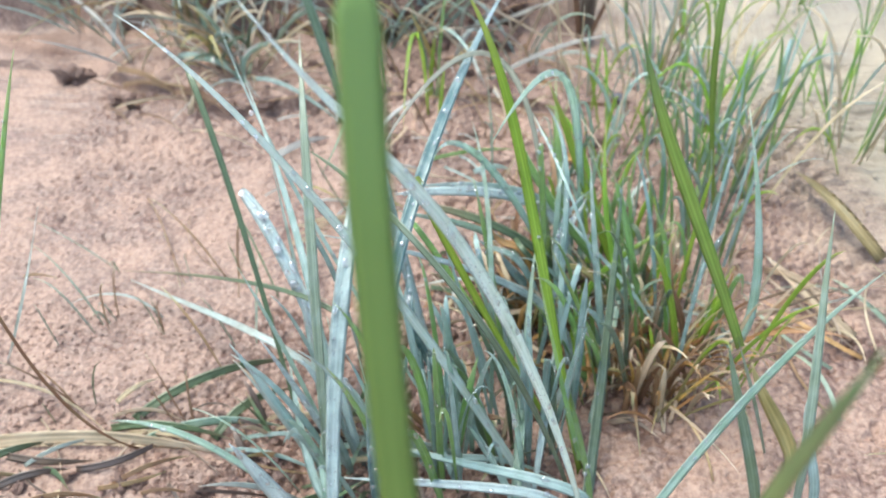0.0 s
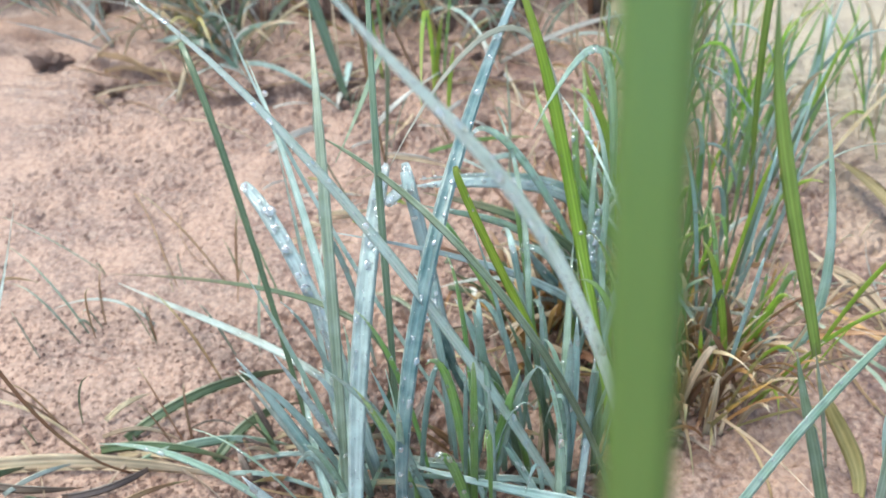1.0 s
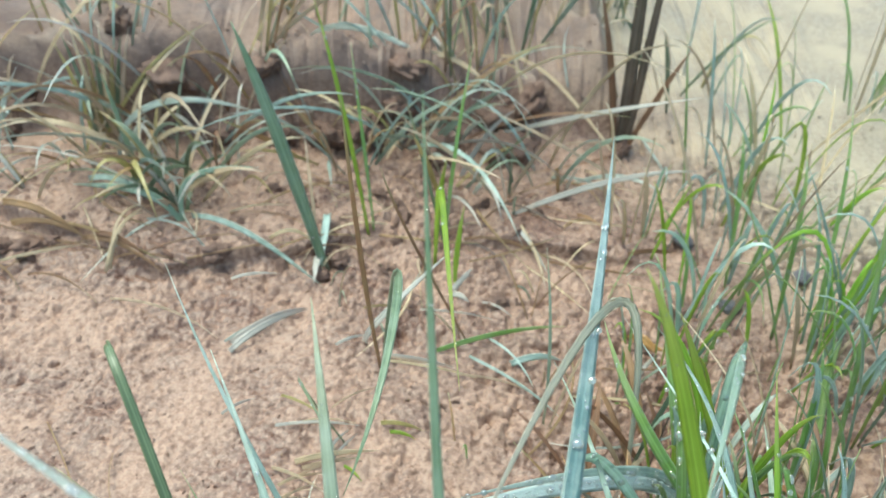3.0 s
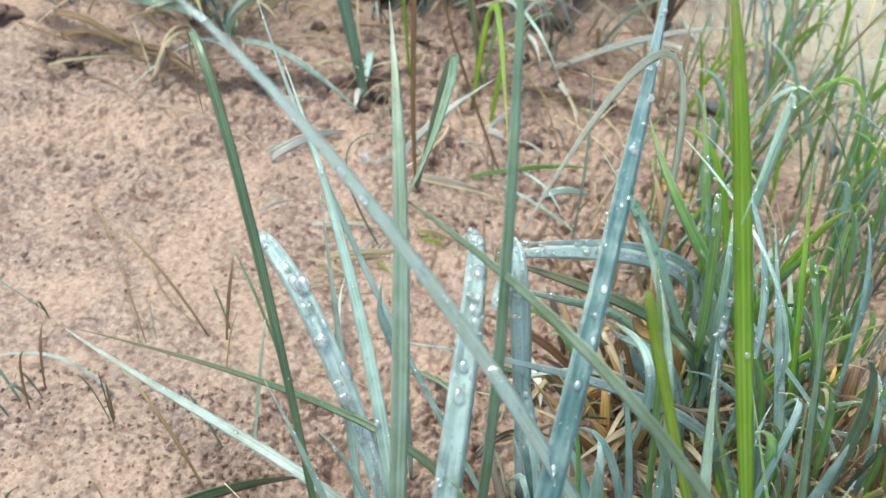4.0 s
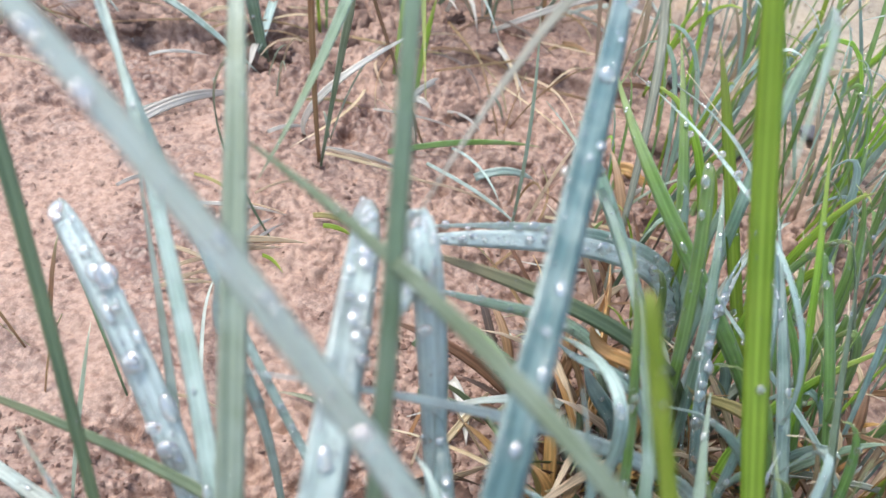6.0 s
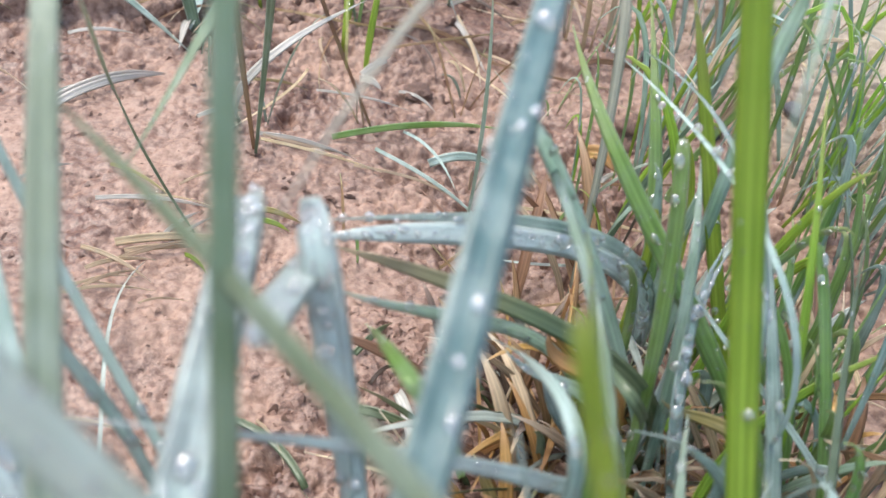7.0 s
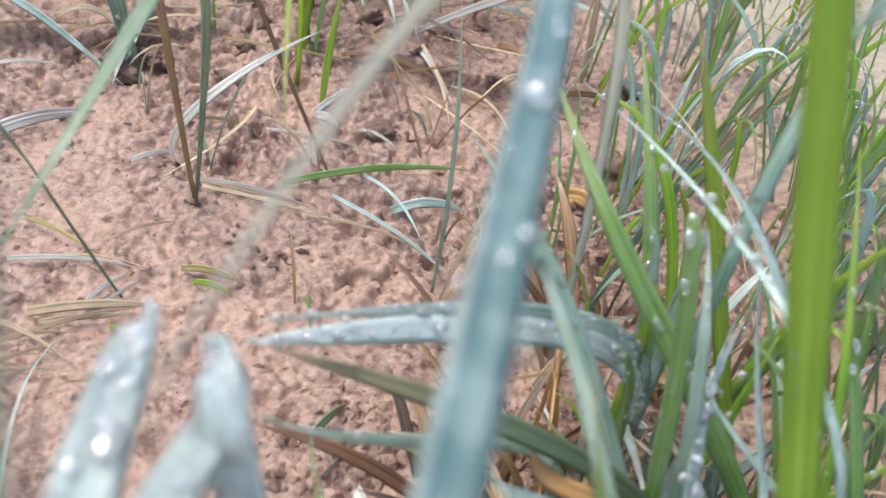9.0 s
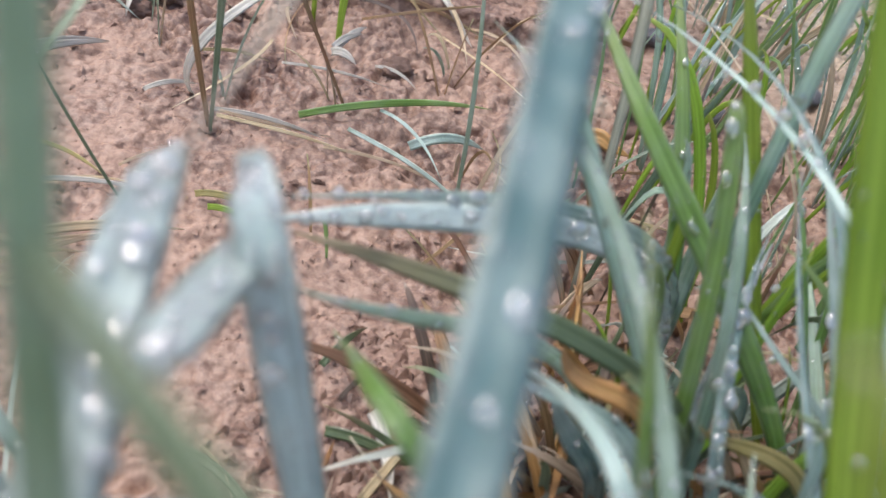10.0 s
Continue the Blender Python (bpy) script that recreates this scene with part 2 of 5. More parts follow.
    flip = nt.nodes.new("ShaderNodeMath")
    flip.operation = 'SUBTRACT'
    flip.inputs[0].default_value = 1.0
    nt.links.new(some.outputs["Result"], flip.inputs[1])
    nt.links.new(spots.outputs["Result"], where.inputs[0])
    nt.links.new(flip.outputs[0], where.inputs[1])
    colour = mixed(nt, colour, (*dark, 1), where.outputs[0])
    nt.links.new(colour, bs.inputs["Base Color"])
    wet = nt.nodes.new("ShaderNodeMapRange")
    wet.inputs["From Min"].default_value, wet.inputs["From Max"].default_value = 0.35, 0.6
    wet.inputs["To Min"].default_value, wet.inputs["To Max"].default_value = 0.34, 0.68
    nt.links.new(damp.outputs["Fac"], wet.inputs["Value"])
    nt.links.new(wet.outputs["Result"], bs.inputs["Roughness"])
    bs.inputs["Specular IOR Level"].default_value = 0.5
    rough = node(nt, "ShaderNodeBump", Strength=0.5, Distance=0.001)
    nt.links.new(lump.outputs["Fac"], rough.inputs["Height"])
    b = node(nt, "ShaderNodeBump", Strength=0.3, Distance=0.0003)
    nt.links.new(grain.outputs["Fac"], b.inputs["Height"])
    nt.links.new(rough.outputs["Normal"], b.inputs["Normal"])
    nt.links.new(b.outputs["Normal"], bs.inputs["Normal"])
    return m


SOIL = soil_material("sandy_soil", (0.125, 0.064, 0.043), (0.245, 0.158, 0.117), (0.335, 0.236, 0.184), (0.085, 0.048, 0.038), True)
CLOD = soil_material("dark_clod_soil", (0.10, 0.055, 0.040), (0.18, 0.108, 0.080), (0.26, 0.17, 0.13), (0.04, 0.028, 0.025), False)
STONE, nt, bs, out = mat("grey_stone")
pos = nt.nodes.new("ShaderNodeTexCoord")
veil = node(nt, "ShaderNodeTexNoise", Scale=300.0, Detail=6.0)
nt.links.new(pos.outputs["Object"], veil.inputs["Vector"])
nt.links.new(ramp(nt, veil.outputs["Fac"], ((0.3, (0.04, 0.04, 0.05)), (0.7, (0.16, 0.15, 0.16)))), bs.inputs["Base Color"])
bumped(nt, bs, veil.outputs["Fac"], 0.5, 0.0005)
bs.inputs["Roughness"].default_value = 0.5


# ---------------------------------------------------------------- helpers for meshes
def part(name, mesh, material, parent, label=""):
    if isinstance(mesh, bmesh.types.BMesh):
        data = bpy.data.meshes.new(name)
        mesh.to_mesh(data)
        mesh.free()
        mesh = data
    if material and not mesh.materials:
        mesh.materials.append(material)
    ob = new(name, mesh)
    ob.parent = parent
    return tagged(ob, label)


def grid_noise(x, y, seed):
    """Smooth value noise on a unit lattice, 0 to 1, for arrays."""
    xi, yi = np.floor(x).astype(np.int64), np.floor(y).astype(np.int64)
    fx, fy = x - xi, y - yi
    fx, fy = fx * fx * (3 - 2 * fx), fy * fy * (3 - 2 * fy)

    def corner(i, j):
        h = (i * 374761393 + j * 668265263 + seed * 974634777) & 0xFFFFFFFF
        h = ((h ^ (h >> 13)) * 1274126177) & 0xFFFFFFFF
        return ((h ^ (h >> 16)) & 0xFFFF) / 65535.0
    a, b = corner(xi, yi), corner(xi + 1, yi)
    c, d = corner(xi, yi + 1), corner(xi + 1, yi + 1)
    return (a + (b - a) * fx) * (1 - fy) + (c + (d - c) * fx) * fy


def crumbs(x, y, cell, seed):
    """Rounded crumbs packed side by side: domes about one cell across, each of its own height, 0 to 1."""
    xi, yi = np.floor(x / cell).astype(np.int64), np.floor(y / cell).astype(np.int64)
    best = np.zeros_like(x)
    for i in (-1, 0, 1):
        for j in (-1, 0, 1):
            h = ((xi + i) * 374761393 + (yi + j) * 668265263 + seed * 974634777) & 0xFFFFFFFF
            h = ((h ^ (h >> 13)) * 1274126177) & 0xFFFFFFFF
            a, b, c = (h & 1023) / 1023.0, ((h >> 10) & 1023) / 1023.0, ((h >> 20) & 1023) / 1023.0
            dx, dy = x / cell - (xi + i + a), y / cell - (yi + j + b)
            r = 0.45 + 0.45 * c
            best = np.maximum(best, np.sqrt(np.clip(1 - (dx * dx + dy * dy) / (r * r), 0, 1)) * (0.35 + 0.65 * c))
    return best


def smooth_step(v, a, b):
    s = np.clip((v - a) / (b - a), 0, 1)
    return s * s * (3 - 2 * s)


def ground_height(x, y):
    """The lie of the soil: swells, crumbs and pits, a crusted ledge and a broken bank behind it."""
    x, y = np.asarray(x, float), np.asarray(y, float)
    near = 1 - smooth_step(np.hypot(x - 0.37, y - 0.65), 0.9, 2.5)
    h = (grid_noise(x / 0.11, y / 0.11, 1) - 0.5) * 0.006 + (grid_noise(x / 0.035, y / 0.035, 2) - 0.5) * 0.003
    rugged = (0.35 + 0.9 * smooth_step(0.65 * grid_noise(x / 0.07, y / 0.07, 12) + 0.35 * grid_noise(x / 0.022, y / 0.022, 13), 0.3, 0.7)) * (0.5 + 0.5 * smooth_step(x, 0.25, 0.36))
    warp_x = x + (grid_noise(x / 0.007, y / 0.007, 15) - 0.5) * 0.004
    warp_y = y + (grid_noise(x / 0.007, y / 0.007, 16) - 0.5) * 0.004
    h += (crumbs(warp_x, warp_y, 0.0088, 30) * 0.0015 + crumbs(warp_x, warp_y, 0.0046, 31) * 0.0023 + crumbs(warp_x, warp_y, 0.0027, 32) * 0.0030 * (0.3 + 0.7 * grid_noise(x / 0.018, y / 0.018, 33)) - 0.0030) * rugged
    h += (grid_noise(x / 0.0016, y / 0.0016, 14) - 0.5) * 0.0008
    pits = grid_noise(x / 0.009 + 7.3, y / 0.009, 5)
    h -= np.clip(pits - 0.7, 0, 1) * 0.014 * rugged
    h -= np.clip(grid_noise(x / 0.0052 + 3.1, y / 0.0052, 45) - 0.74, 0, 1) * 0.014 * rugged
    line = np.interp(x, [0.0, 0.12, 0.157, 0.24, 0.30, 0.35, 0.414, 0.47, 0.6], [0.75, 0.737, 0.726, 0.697, 0.712, 0.729, 0.714, 0.70, 0.72])
    line = line + (grid_noise(x / 0.02, 0 * x, 6) - 0.5) * 0.012
    height = 0.007 * smooth_step(grid_noise(x / 0.06, 0 * x + 3, 7), 0.25, 0.6) * (1 - smooth_step(x, 0.42, 0.5))
    h += height * smooth_step(y, line, line + 0.0014) * (1 - 0.9 * smooth_step(y, line + 0.008, line + 0.05))
    back = 0.800 + (grid_noise(x / 0.04, 0 * x, 8) - 0.5) * 0.03
    bank = smooth_step(y, back, back + 0.018) * (1 - smooth_step(x + (grid_noise(y / 0.05, 0 * x, 17) - 0.5) * 0.02, 0.452, 0.470)) * smooth_step(x, -0.6, -0.3)
    h += bank * (0.036 + 0.050 * (grid_noise(x / 0.05, y / 0.05, 9) - 0.4) + 0.012 * (grid_noise(x / 0.014, y / 0.014, 19) - 0.5)) * (1 - smooth_step(y, 1.0, 1.7))
    return h * near


def lie(x, y):
    return float(ground_height(np.array([x]), np.array([y]))[0])


# ---------------------------------------------------------------- ground
def graded(low, high, step, reach):
    """Even steps between low and high, then ever wider ones out to reach on both sides."""
    inner = list(np.arange(low, high, step))
    outer, at, s = [], 0.0, step
    while at < reach:
        s *= 1.22
        at += s
        outer.append(at)
    return np.array([low - o for o in reversed(outer)] + inner + [inner[-1] + o for o in outer])


gx, gy = graded(0.15, 0.58, 0.00062, 60.0), graded(0.44, 0.78, 0.00062, 60.0)
X, Y = np.meshgrid(gx, gy)
Z = ground_height(X, Y)
cols, rows = len(gx), len(gy)
first = (np.arange(rows - 1)[:, None] * cols + np.arange(cols - 1)[None]).ravel()
quads = np.stack([first, first + 1, first + cols + 1, first + cols], 1)
data = bpy.data.meshes.new("ground")
data.from_pydata(np.stack([X.ravel(), Y.ravel(), Z.ravel()], 1).tolist(), [], quads.tolist())
data.polygons.foreach_set("use_smooth", np.ones(len(data.polygons), bool))
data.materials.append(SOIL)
ground = tagged(new("ground", data), "damp pinkish sandy soil with crumbs, pits and a crusted ledge", "soil", kind="structure")


def lump_mesh(name, seed, material, rough=0.35, detail=3, pieces=1):
    """An irregular stone or clod about 1 across."""
    rng = random.Random(seed)
    bm = bmesh.new()
    for k in range(pieces):
        spot = Matrix.Translation((rng.uniform(-0.4, 0.4), rng.uniform(-0.4, 0.4), rng.uniform(-0.25, 0.1))) if k else Matrix()
        bmesh.ops.create_icosphere(bm, subdivisions=detail, radius=0.5 if pieces == 1 else rng.uniform(0.12, 0.34), matrix=spot)
    off = Vector((rng.uniform(-9, 9), rng.uniform(-9, 9), rng.uniform(-9, 9)))
    for v in bm.verts:
        n = noise.noise(v.co * 2.2 + off) + 0.6 * noise.noise(v.co * 5 + off) + 0.45 * abs(noise.noise(v.co * 9 + off)) + 0.35 * noise.noise(v.co * 17 + off) + 0.3 * abs(noise.noise(v.co * 31 + off))
        v.co *= 1 + rough * n
        v.co.z *= 0.7
    data = bpy.data.meshes.new(name)
    bm.to_mesh(data)
    bm.free()
    if detail > 1:
        data.polygons.foreach_set("use_smooth", np.ones(len(data.polygons), bool))
    data.materials.append(material)
    return data


# ---------------------------------------------------------------- grass
FACE = Vector((-0.05, -0.72, 0.69))


def bezier(c, s):
    a, b, d, e = c
    return a * (1 - s) ** 3 + b * (3 * s * (1 - s) ** 2) + d * (3 * s * s * (1 - s)) + e * s ** 3


def frame_at(c, s, roll):
    """The point, the way along, the side and the upper normal of a blade at s."""
    p, q = bezier(c, max(0, s - 0.01)), bezier(c, min(1, s + 0.01))
    along = (q - p).normalized()
    side = along.cross(FACE)
    side = side.normalized() if side.length > 0.05 else along.cross(Vector((1, 0, 0))).normalized()
    side = Matrix.Rotation(roll, 3, along) @ side
    return bezier(c, s), along, side, side.cross(along)


def half_width(s, width, sheath, taper=2.4):
    w = sheath + (1 - sheath) * min(1, s / 0.35) ** 0.8
    if s > 0.4:
        w *= max(0.0, 1 - ((s - 0.4) / 0.6) ** taper)
    return 0.5 * width * max(w, 0.05)


def blade_mesh(c, width, roll, fold, material, rings=20, sheath=0.55, twist=0.0, wave=0.0, taper=2.4):
    """A leaf blade: a ribbon folded along its midrib, with thickness, broad in the middle and drawn out to a tip."""
    verts, faces, uvs = [], [], []
    thick = 0.00011
    for i in range(rings + 1):
        s = i / rings
        p, along, side, up = frame_at(c, s, roll + twist * s)
        w = half_width(s, width, sheath, taper)
        lift = fold * w * (1.25 - 0.9 * s)
        edge = 1 + wave * math.sin(s * 37 + width * 9000)
        for u in (-1, -0.5, 0, 0.5, 1):
            verts.append(p + side * (u * w * (edge if u > 0 else 2 - edge)) + up * (lift * (abs(u) ** 1.3)))
            uvs.append((u * 0.5 + 0.5, s))
        for u in (0.5, 0, -0.5):
            verts.append(p + side * (u * w) + up * (lift * (abs(u) ** 1.3) - thick - 0.00012 * (u == 0)))
            uvs.append((u * 0.5 + 0.5, s))
    for i in range(rings):
        a, b = i * 8, i * 8 + 8
        for k in range(8):
            faces.append((a + k, a + (k + 1) % 8, b + (k + 1) % 8, b + k))
    faces.append(tuple(range(7, -1, -1)))
    faces.append(tuple(rings * 8 + k for k in range(8)))
    data = bpy.data.meshes.new("blade")
    data.from_pydata([tuple(v) for v in verts], [], faces)
    layer = data.uv_layers.new(name="UVMap")
    for loop in data.loops:
        layer.data[loop.index].uv = uvs[loop.vertex_index]
    data.polygons.foreach_set("use_smooth", np.ones(len(data.polygons), bool))
    data.materials.append(material)
    return data


bm = bmesh.new()
bmesh.ops.create_icosphere(bm, subdivisions=3, radius=1.0)
for f in bm.faces:
    f.smooth = True
DROP = bpy.data.meshes.new("dewdrop")
bm.to_mesh(DROP)
bm.free()
DROP.materials.append(WATER)
BEAD = bpy.data.meshes.new("bead")
bm = bmesh.new()
bmesh.ops.create_icosphere(bm, subdivisions=1, radius=1.0)
bm.to_mesh(BEAD)
bm.free()
BEAD_V = np.array([v.co[:] for v in BEAD.vertices])
BEAD_F = np.array([p.vertices[:] for p in BEAD.polygons])
rng_dew = random.Random(11)


def dew_on(ob, c, width, roll, fold, drops, beads, big=0.0011, span=(0.12, 0.97), twist=0.0, sheath=0.55):
    """Standing drops on the upper face of a blade, each its own, and the finest beads together."""
    for k in range(drops):
        s = rng_dew.uniform(*span)
        u = rng_dew.uniform(-0.75, 0.75)
        p, along, side, up = frame_at(c, s, roll + twist * s)
        w = half_width(s, width, sheath)
        r = min((0.16 + 0.84 * rng_dew.random() ** 3.4) * big, w * 0.95)
        spot = p + side * (u * w) + up * (fold * w * (1.25 - 0.9 * s) * abs(u) ** 1.3 + r * 0.35)
        m = Matrix((side, along, up)).transposed().to_4x4()
        d = new("dewdrop", DROP)
        d.parent = ob
        d.matrix_local = Matrix.Translation(spot) @ m @ Matrix.Diagonal((r * rng_dew.uniform(0.85, 1.1), r * rng_dew.uniform(1.0, 1.7), r * 0.62, 1))
    if beads:
        vs, fs = [], []
        for k in range(beads):
            s, u = rng_dew.uniform(0.1, 0.98), rng_dew.uniform(-0.95, 0.95)
            p, along, side, up = frame_at(c, s, roll + twist * s)
            w = half_width(s, width, sheath)
            r = 0.00007 + 0.00024 * rng_dew.random() ** 2
            spot = p + side * (u * w) + up * (fold * w * (1.25 - 0.9 * s) * abs(u) ** 1.3 + r * 0.4)
            fs.append(BEAD_F + len(BEAD_V) * k)
            vs.append(BEAD_V * r + np.array(spot))
        data = bpy.data.meshes.new("dew_film")
        data.from_pydata(np.concatenate(vs).tolist(), [], np.concatenate(fs).tolist())
        data.polygons.foreach_set("use_smooth", np.ones(len(data.polygons), bool))
        tagged(part("dew_film", data, WATER, ob), kind="stuff")


def big_drop(ob, at, radius, flat=0.7):
    """A single large drop at a place of the plan, in millimetres."""
    d = new("dewdrop", DROP)
    d.parent = ob
    d.matrix_local = Matrix.Translation(Vector(at) / 1000 - ob.parent.location) @ Matrix.Diagonal((radius / 1000, radius * flat / 1000, radius * 1.15 / 1000, 1))


def tuft(x, y, label, group="grass tufts", name="grass_tuft"):
    base = new(name)
    base.empty_display_size = 0.01
    base.location = (x, y, lie(x, y))
    return tagged(base, label, "grass", group)


rng_leaf = random.Random(5)
DEW = {"frost": (34, 190), "dew_glint": (26, 190), "sage": (2, 14), "dewy": (24, 80), "slate": (24, 80), "blue": (15, 60), "pale": (8, 40), "grey": (5, 18), "green": (15, 60), "yellow": (4, 12), "dark": (1, 5), "moss": (2, 10), "bone": (2, 6)}


BLADE_NAME = {"straw": ("dry_blade", "dry straw-coloured blade"), "orange": ("dry_blade", "dead orange-brown blade"), "rot": ("rotted_blade", "dark rotted blade"), "brown": ("dry_blade", "brown dead blade"),
              "stem": ("stem", "thin brown stem"), "amber": ("dry_blade", "bright orange dead blade"), "tan": ("dry_blade", "yellowed tan blade"), "bone": ("dry_blade", "bleached pale blade"), "beige": ("withered_blade", "withered grey-brown blade"), "frost": ("leaf_blade", "blade whitened by a film of dew"), "dew_glint": ("leaf_blade", "pale dewy blade with sky glint in its colour")}


def blade(owner, kind, width, base, lower, upper, tip, roll=None, fold=0.35, big=0.0011, wet=1.0, twist=None, rings=20, sheath=0.55, taper=2.4):
    """One blade of a tuft by its base, two points that it bends towards and its tip, in millimetres of the plan."""
    origin = owner.location
    c = [Vector(v) / 1000 - origin for v in (base, lower, upper, tip)]
    if abs(base[2]) < 4:
        c[0].z = lie(base[0] / 1000, base[1] / 1000) - 0.002 - origin.z
    roll = rng_leaf.uniform(-0.45, 0.45) if roll is None else roll
    twist = rng_leaf.uniform(-0.4, 0.4) if twist is None else twist
    name, told = BLADE_NAME.get(kind, ("leaf_blade", ""))
    ob = part(name, blade_mesh(c, width / 1000, roll, fold, LEAF[kind], rings, sheath, twist, 0.0, taper), None, owner, told)
    drops, beads = DEW.get(kind, (0, 0))
    size = (c[3] - c[0]).length / 0.12
    if wet:
        dew_on(ob, c, width / 1000, roll, fold, round(drops * wet * size), round(beads * wet * size), big, twist=twist, sheath=sheath)
    return ob


def wild_blades(owner, count, seed, kinds, height, spread, lean, width=(1.2, 2.8), bias=(0, 0), wet=0.5, rings=12):
    """Blades that fan out of one root, as they come."""
    rng = random.Random(seed)
    o = owner.location
    for k in range(count):
        a, r = rng.uniform(0, math.tau), rng.uniform(0, 1) ** 0.7 * spread
        root = Vector((o.x + r * math.cos(a), o.y + r * math.sin(a), 0))
        h = rng.uniform(*height)
        out = h * rng.uniform(*lean)
        turn = a + rng.uniform(-1.1, 1.1)
        to = Vector((math.cos(turn) * out + bias[0] * h, math.sin(turn) * out + bias[1] * h, 0))
        droop = rng.uniform(0.75, 1.0) if rng.random() < 0.75 else rng.uniform(0.3, 0.7)
        ground_z = lie(root.x, root.y)
        bow = rng.uniform(0.0, 0.35)
        lower = root + to * (0.33 - 0.5 * bow) + Vector((0, 0, ground_z + h * (0.33 + 0.3 * bow)))
        upper = root + to * (0.66 - 0.5 * bow) + Vector((0, 0, ground_z + h * (0.66 + 0.8 * bow)))
        tip = root + to + Vector((0, 0, ground_z + h * droop))
        blade(owner, rng.choice(kinds), rng.uniform(*width), root * 1000, lower * 1000, upper * 1000, tip * 1000,
              roll=rng.uniform(-1.0, 1.0), wet=wet * rng.uniform(0.2, 1.5), big=rng.uniform(0.0007, 0.0021), twist=rng.uniform(-0.8, 0.8), rings=rings)


# the leading blades of the clump
near_tuft = tuft(0.424, 0.317, "tall green grass blade growing alone in sandy soil")
blade(near_tuft, "deep", 4.0, (423.7, 316.5, 0), (428.5, 276.7, 92.5), (413.8, 279.9, 181.9), (410.3, 320.2, 272.8), roll=0.1, twist=0.1, fold=0.15, sheath=0.85, taper=200.0, rings=60)
blade(near_tuft, "stem", 7.2, (423.7, 316.5, 0.0), (424.4, 310.9, 13.0), (424.7, 306.2, 25.8), (424.7, 302.3, 38.7), roll=0.1, fold=0.5, wet=0.0, twist=0.0, rings=8, sheath=0.9)
left_tuft = tuft(0.360, 0.457, "tuft of dew-covered blue-green grass with arching blades")
leading = blade(left_tuft, "slate", 4.9, (377.4, 420.7, 0.1), (370.2, 412.7, 99.2), (388.5, 481.7, 140.5), (415.3, 626.2, 127.5), roll=0.0, twist=0.2, big=0.0009, wet=1.4)
big_drop(leading, (394.3, 518.5, 124.6), 1.5, 0.9)
big_drop(leading, (398, 531, 130.5), 0.9)
big_drop(leading, (389, 503, 119), 0.7)
big_drop(leading, (401, 545, 131), 0.7)
leading = blade(left_tuft, "frost", 5.4, (364.5, 448, 0.1), (337.8, 498.9, 85), (302.3, 518.3, 100), (305.5, 536.1, 61.5), big=0.0022, wet=1.6, roll=0.0)
big_drop(leading, (334.3, 487.5, 69.5), 1.25)
big_drop(leading, (320.5, 515.5, 67.5), 1.1)
big_drop(leading, (328, 500, 70), 0.9)
big_drop(leading, (324.5, 503.6, 77.3), 1.2)
big_drop(leading, (328.3, 497.4, 72.5), 1.3)
big_drop(leading, (335.9, 488.1, 62.7), 1.9)
big_drop(leading, (321.9, 506.5, 79.0), 0.9)
blade(left_tuft, "dark", 2.4, (341.7, 450.6, 0.1), (309.4, 515, 127.1), (284.6, 544.8, 161.9), (289.4, 544.5, 101.8), wet=0.2)
blade(left_tuft, "grey", 3.2, (355.8, 474.3, 0.1), (346.4, 476.5, 40.6), (298.7, 493.4, 32.4), (223, 551.7, -2.2))
blade(left_tuft, "dark", 2.2, (351.1, 468.5, 0.1), (393.3, 460.6, 78.6), (354.7, 475.8, 80.2), (235.4, 533.9, 19.5))
blade(left_tuft, "moss", 2.3, (369.1, 457.7, 0), (372.9, 450, 92), (365.2, 478, 150), (361, 540, 196), wet=0.2)
leading = blade(left_tuft, "frost", 6.0, (363, 395.1, 0.2), (357.2, 451.8, 101), (368.9, 512.9, 122.1), (359.2, 529.3, 78.3), big=0.0016, wet=1.6)
big_drop(leading, (364.1, 500.8, 100.2), 1.2)
big_drop(leading, (365.4, 484.2, 96.8), 1.2)
big_drop(leading, (362.4, 492.7, 99.9), 1.0)
big_drop(leading, (365.6, 488.4, 98.0), 0.8)
leading = blade(left_tuft, "frost", 5.2, (387.8, 500.9, 0.1), (374.6, 495.9, 104.7), (368.6, 500.7, 129.1), (371, 525.6, 72.9), big=0.0014, wet=2.2, roll=-0.2)
big_drop(leading, (374.3, 499.5, 87.0), 1.1)
big_drop(leading, (373.6, 500.7, 93.1), 0.6)
big_drop(leading, (374.1, 500.4, 90.9), 0.6)
big_drop(leading, (374.9, 500.9, 92.6), 0.6)
leading = blade(left_tuft, "frost", 4.4, (370.5, 519, 85.5), (373, 512, 92), (370.5, 500, 100), (368, 485.5, 105), roll=0.0, twist=0.0, fold=0.2, wet=3.0, big=0.0012, sheath=0.85, taper=14.0)
big_drop(leading, (368.3, 487.5, 104.2), 1.5, 1.0)
big_drop(leading, (369.4, 489.5, 102.6), 1.1)
big_drop(leading, (370.6, 497.0, 101.2), 0.7)
blade(left_tuft, "pale", 3.4, (358.1, 429.2, 0), (358.4, 455.9, 52.9), (341.1, 493.9, 92.1), (310.8, 546.9, 118.7))
blade(left_tuft, "sage", 3.9, (354.7, 427.7, 0), (353.2, 457.4, 79.2), (347.1, 496, 126.6), (336.7, 544.2, 140))
blade(left_tuft, "pale", 3.2, (351.8, 447.3, 0), (342.2, 478, 22), (333.6, 502.6, 55.1), (324, 522, 98.4))
drooping = tuft(0.436, 0.596, "tall withered blade with its tip hanging over dewy grass")
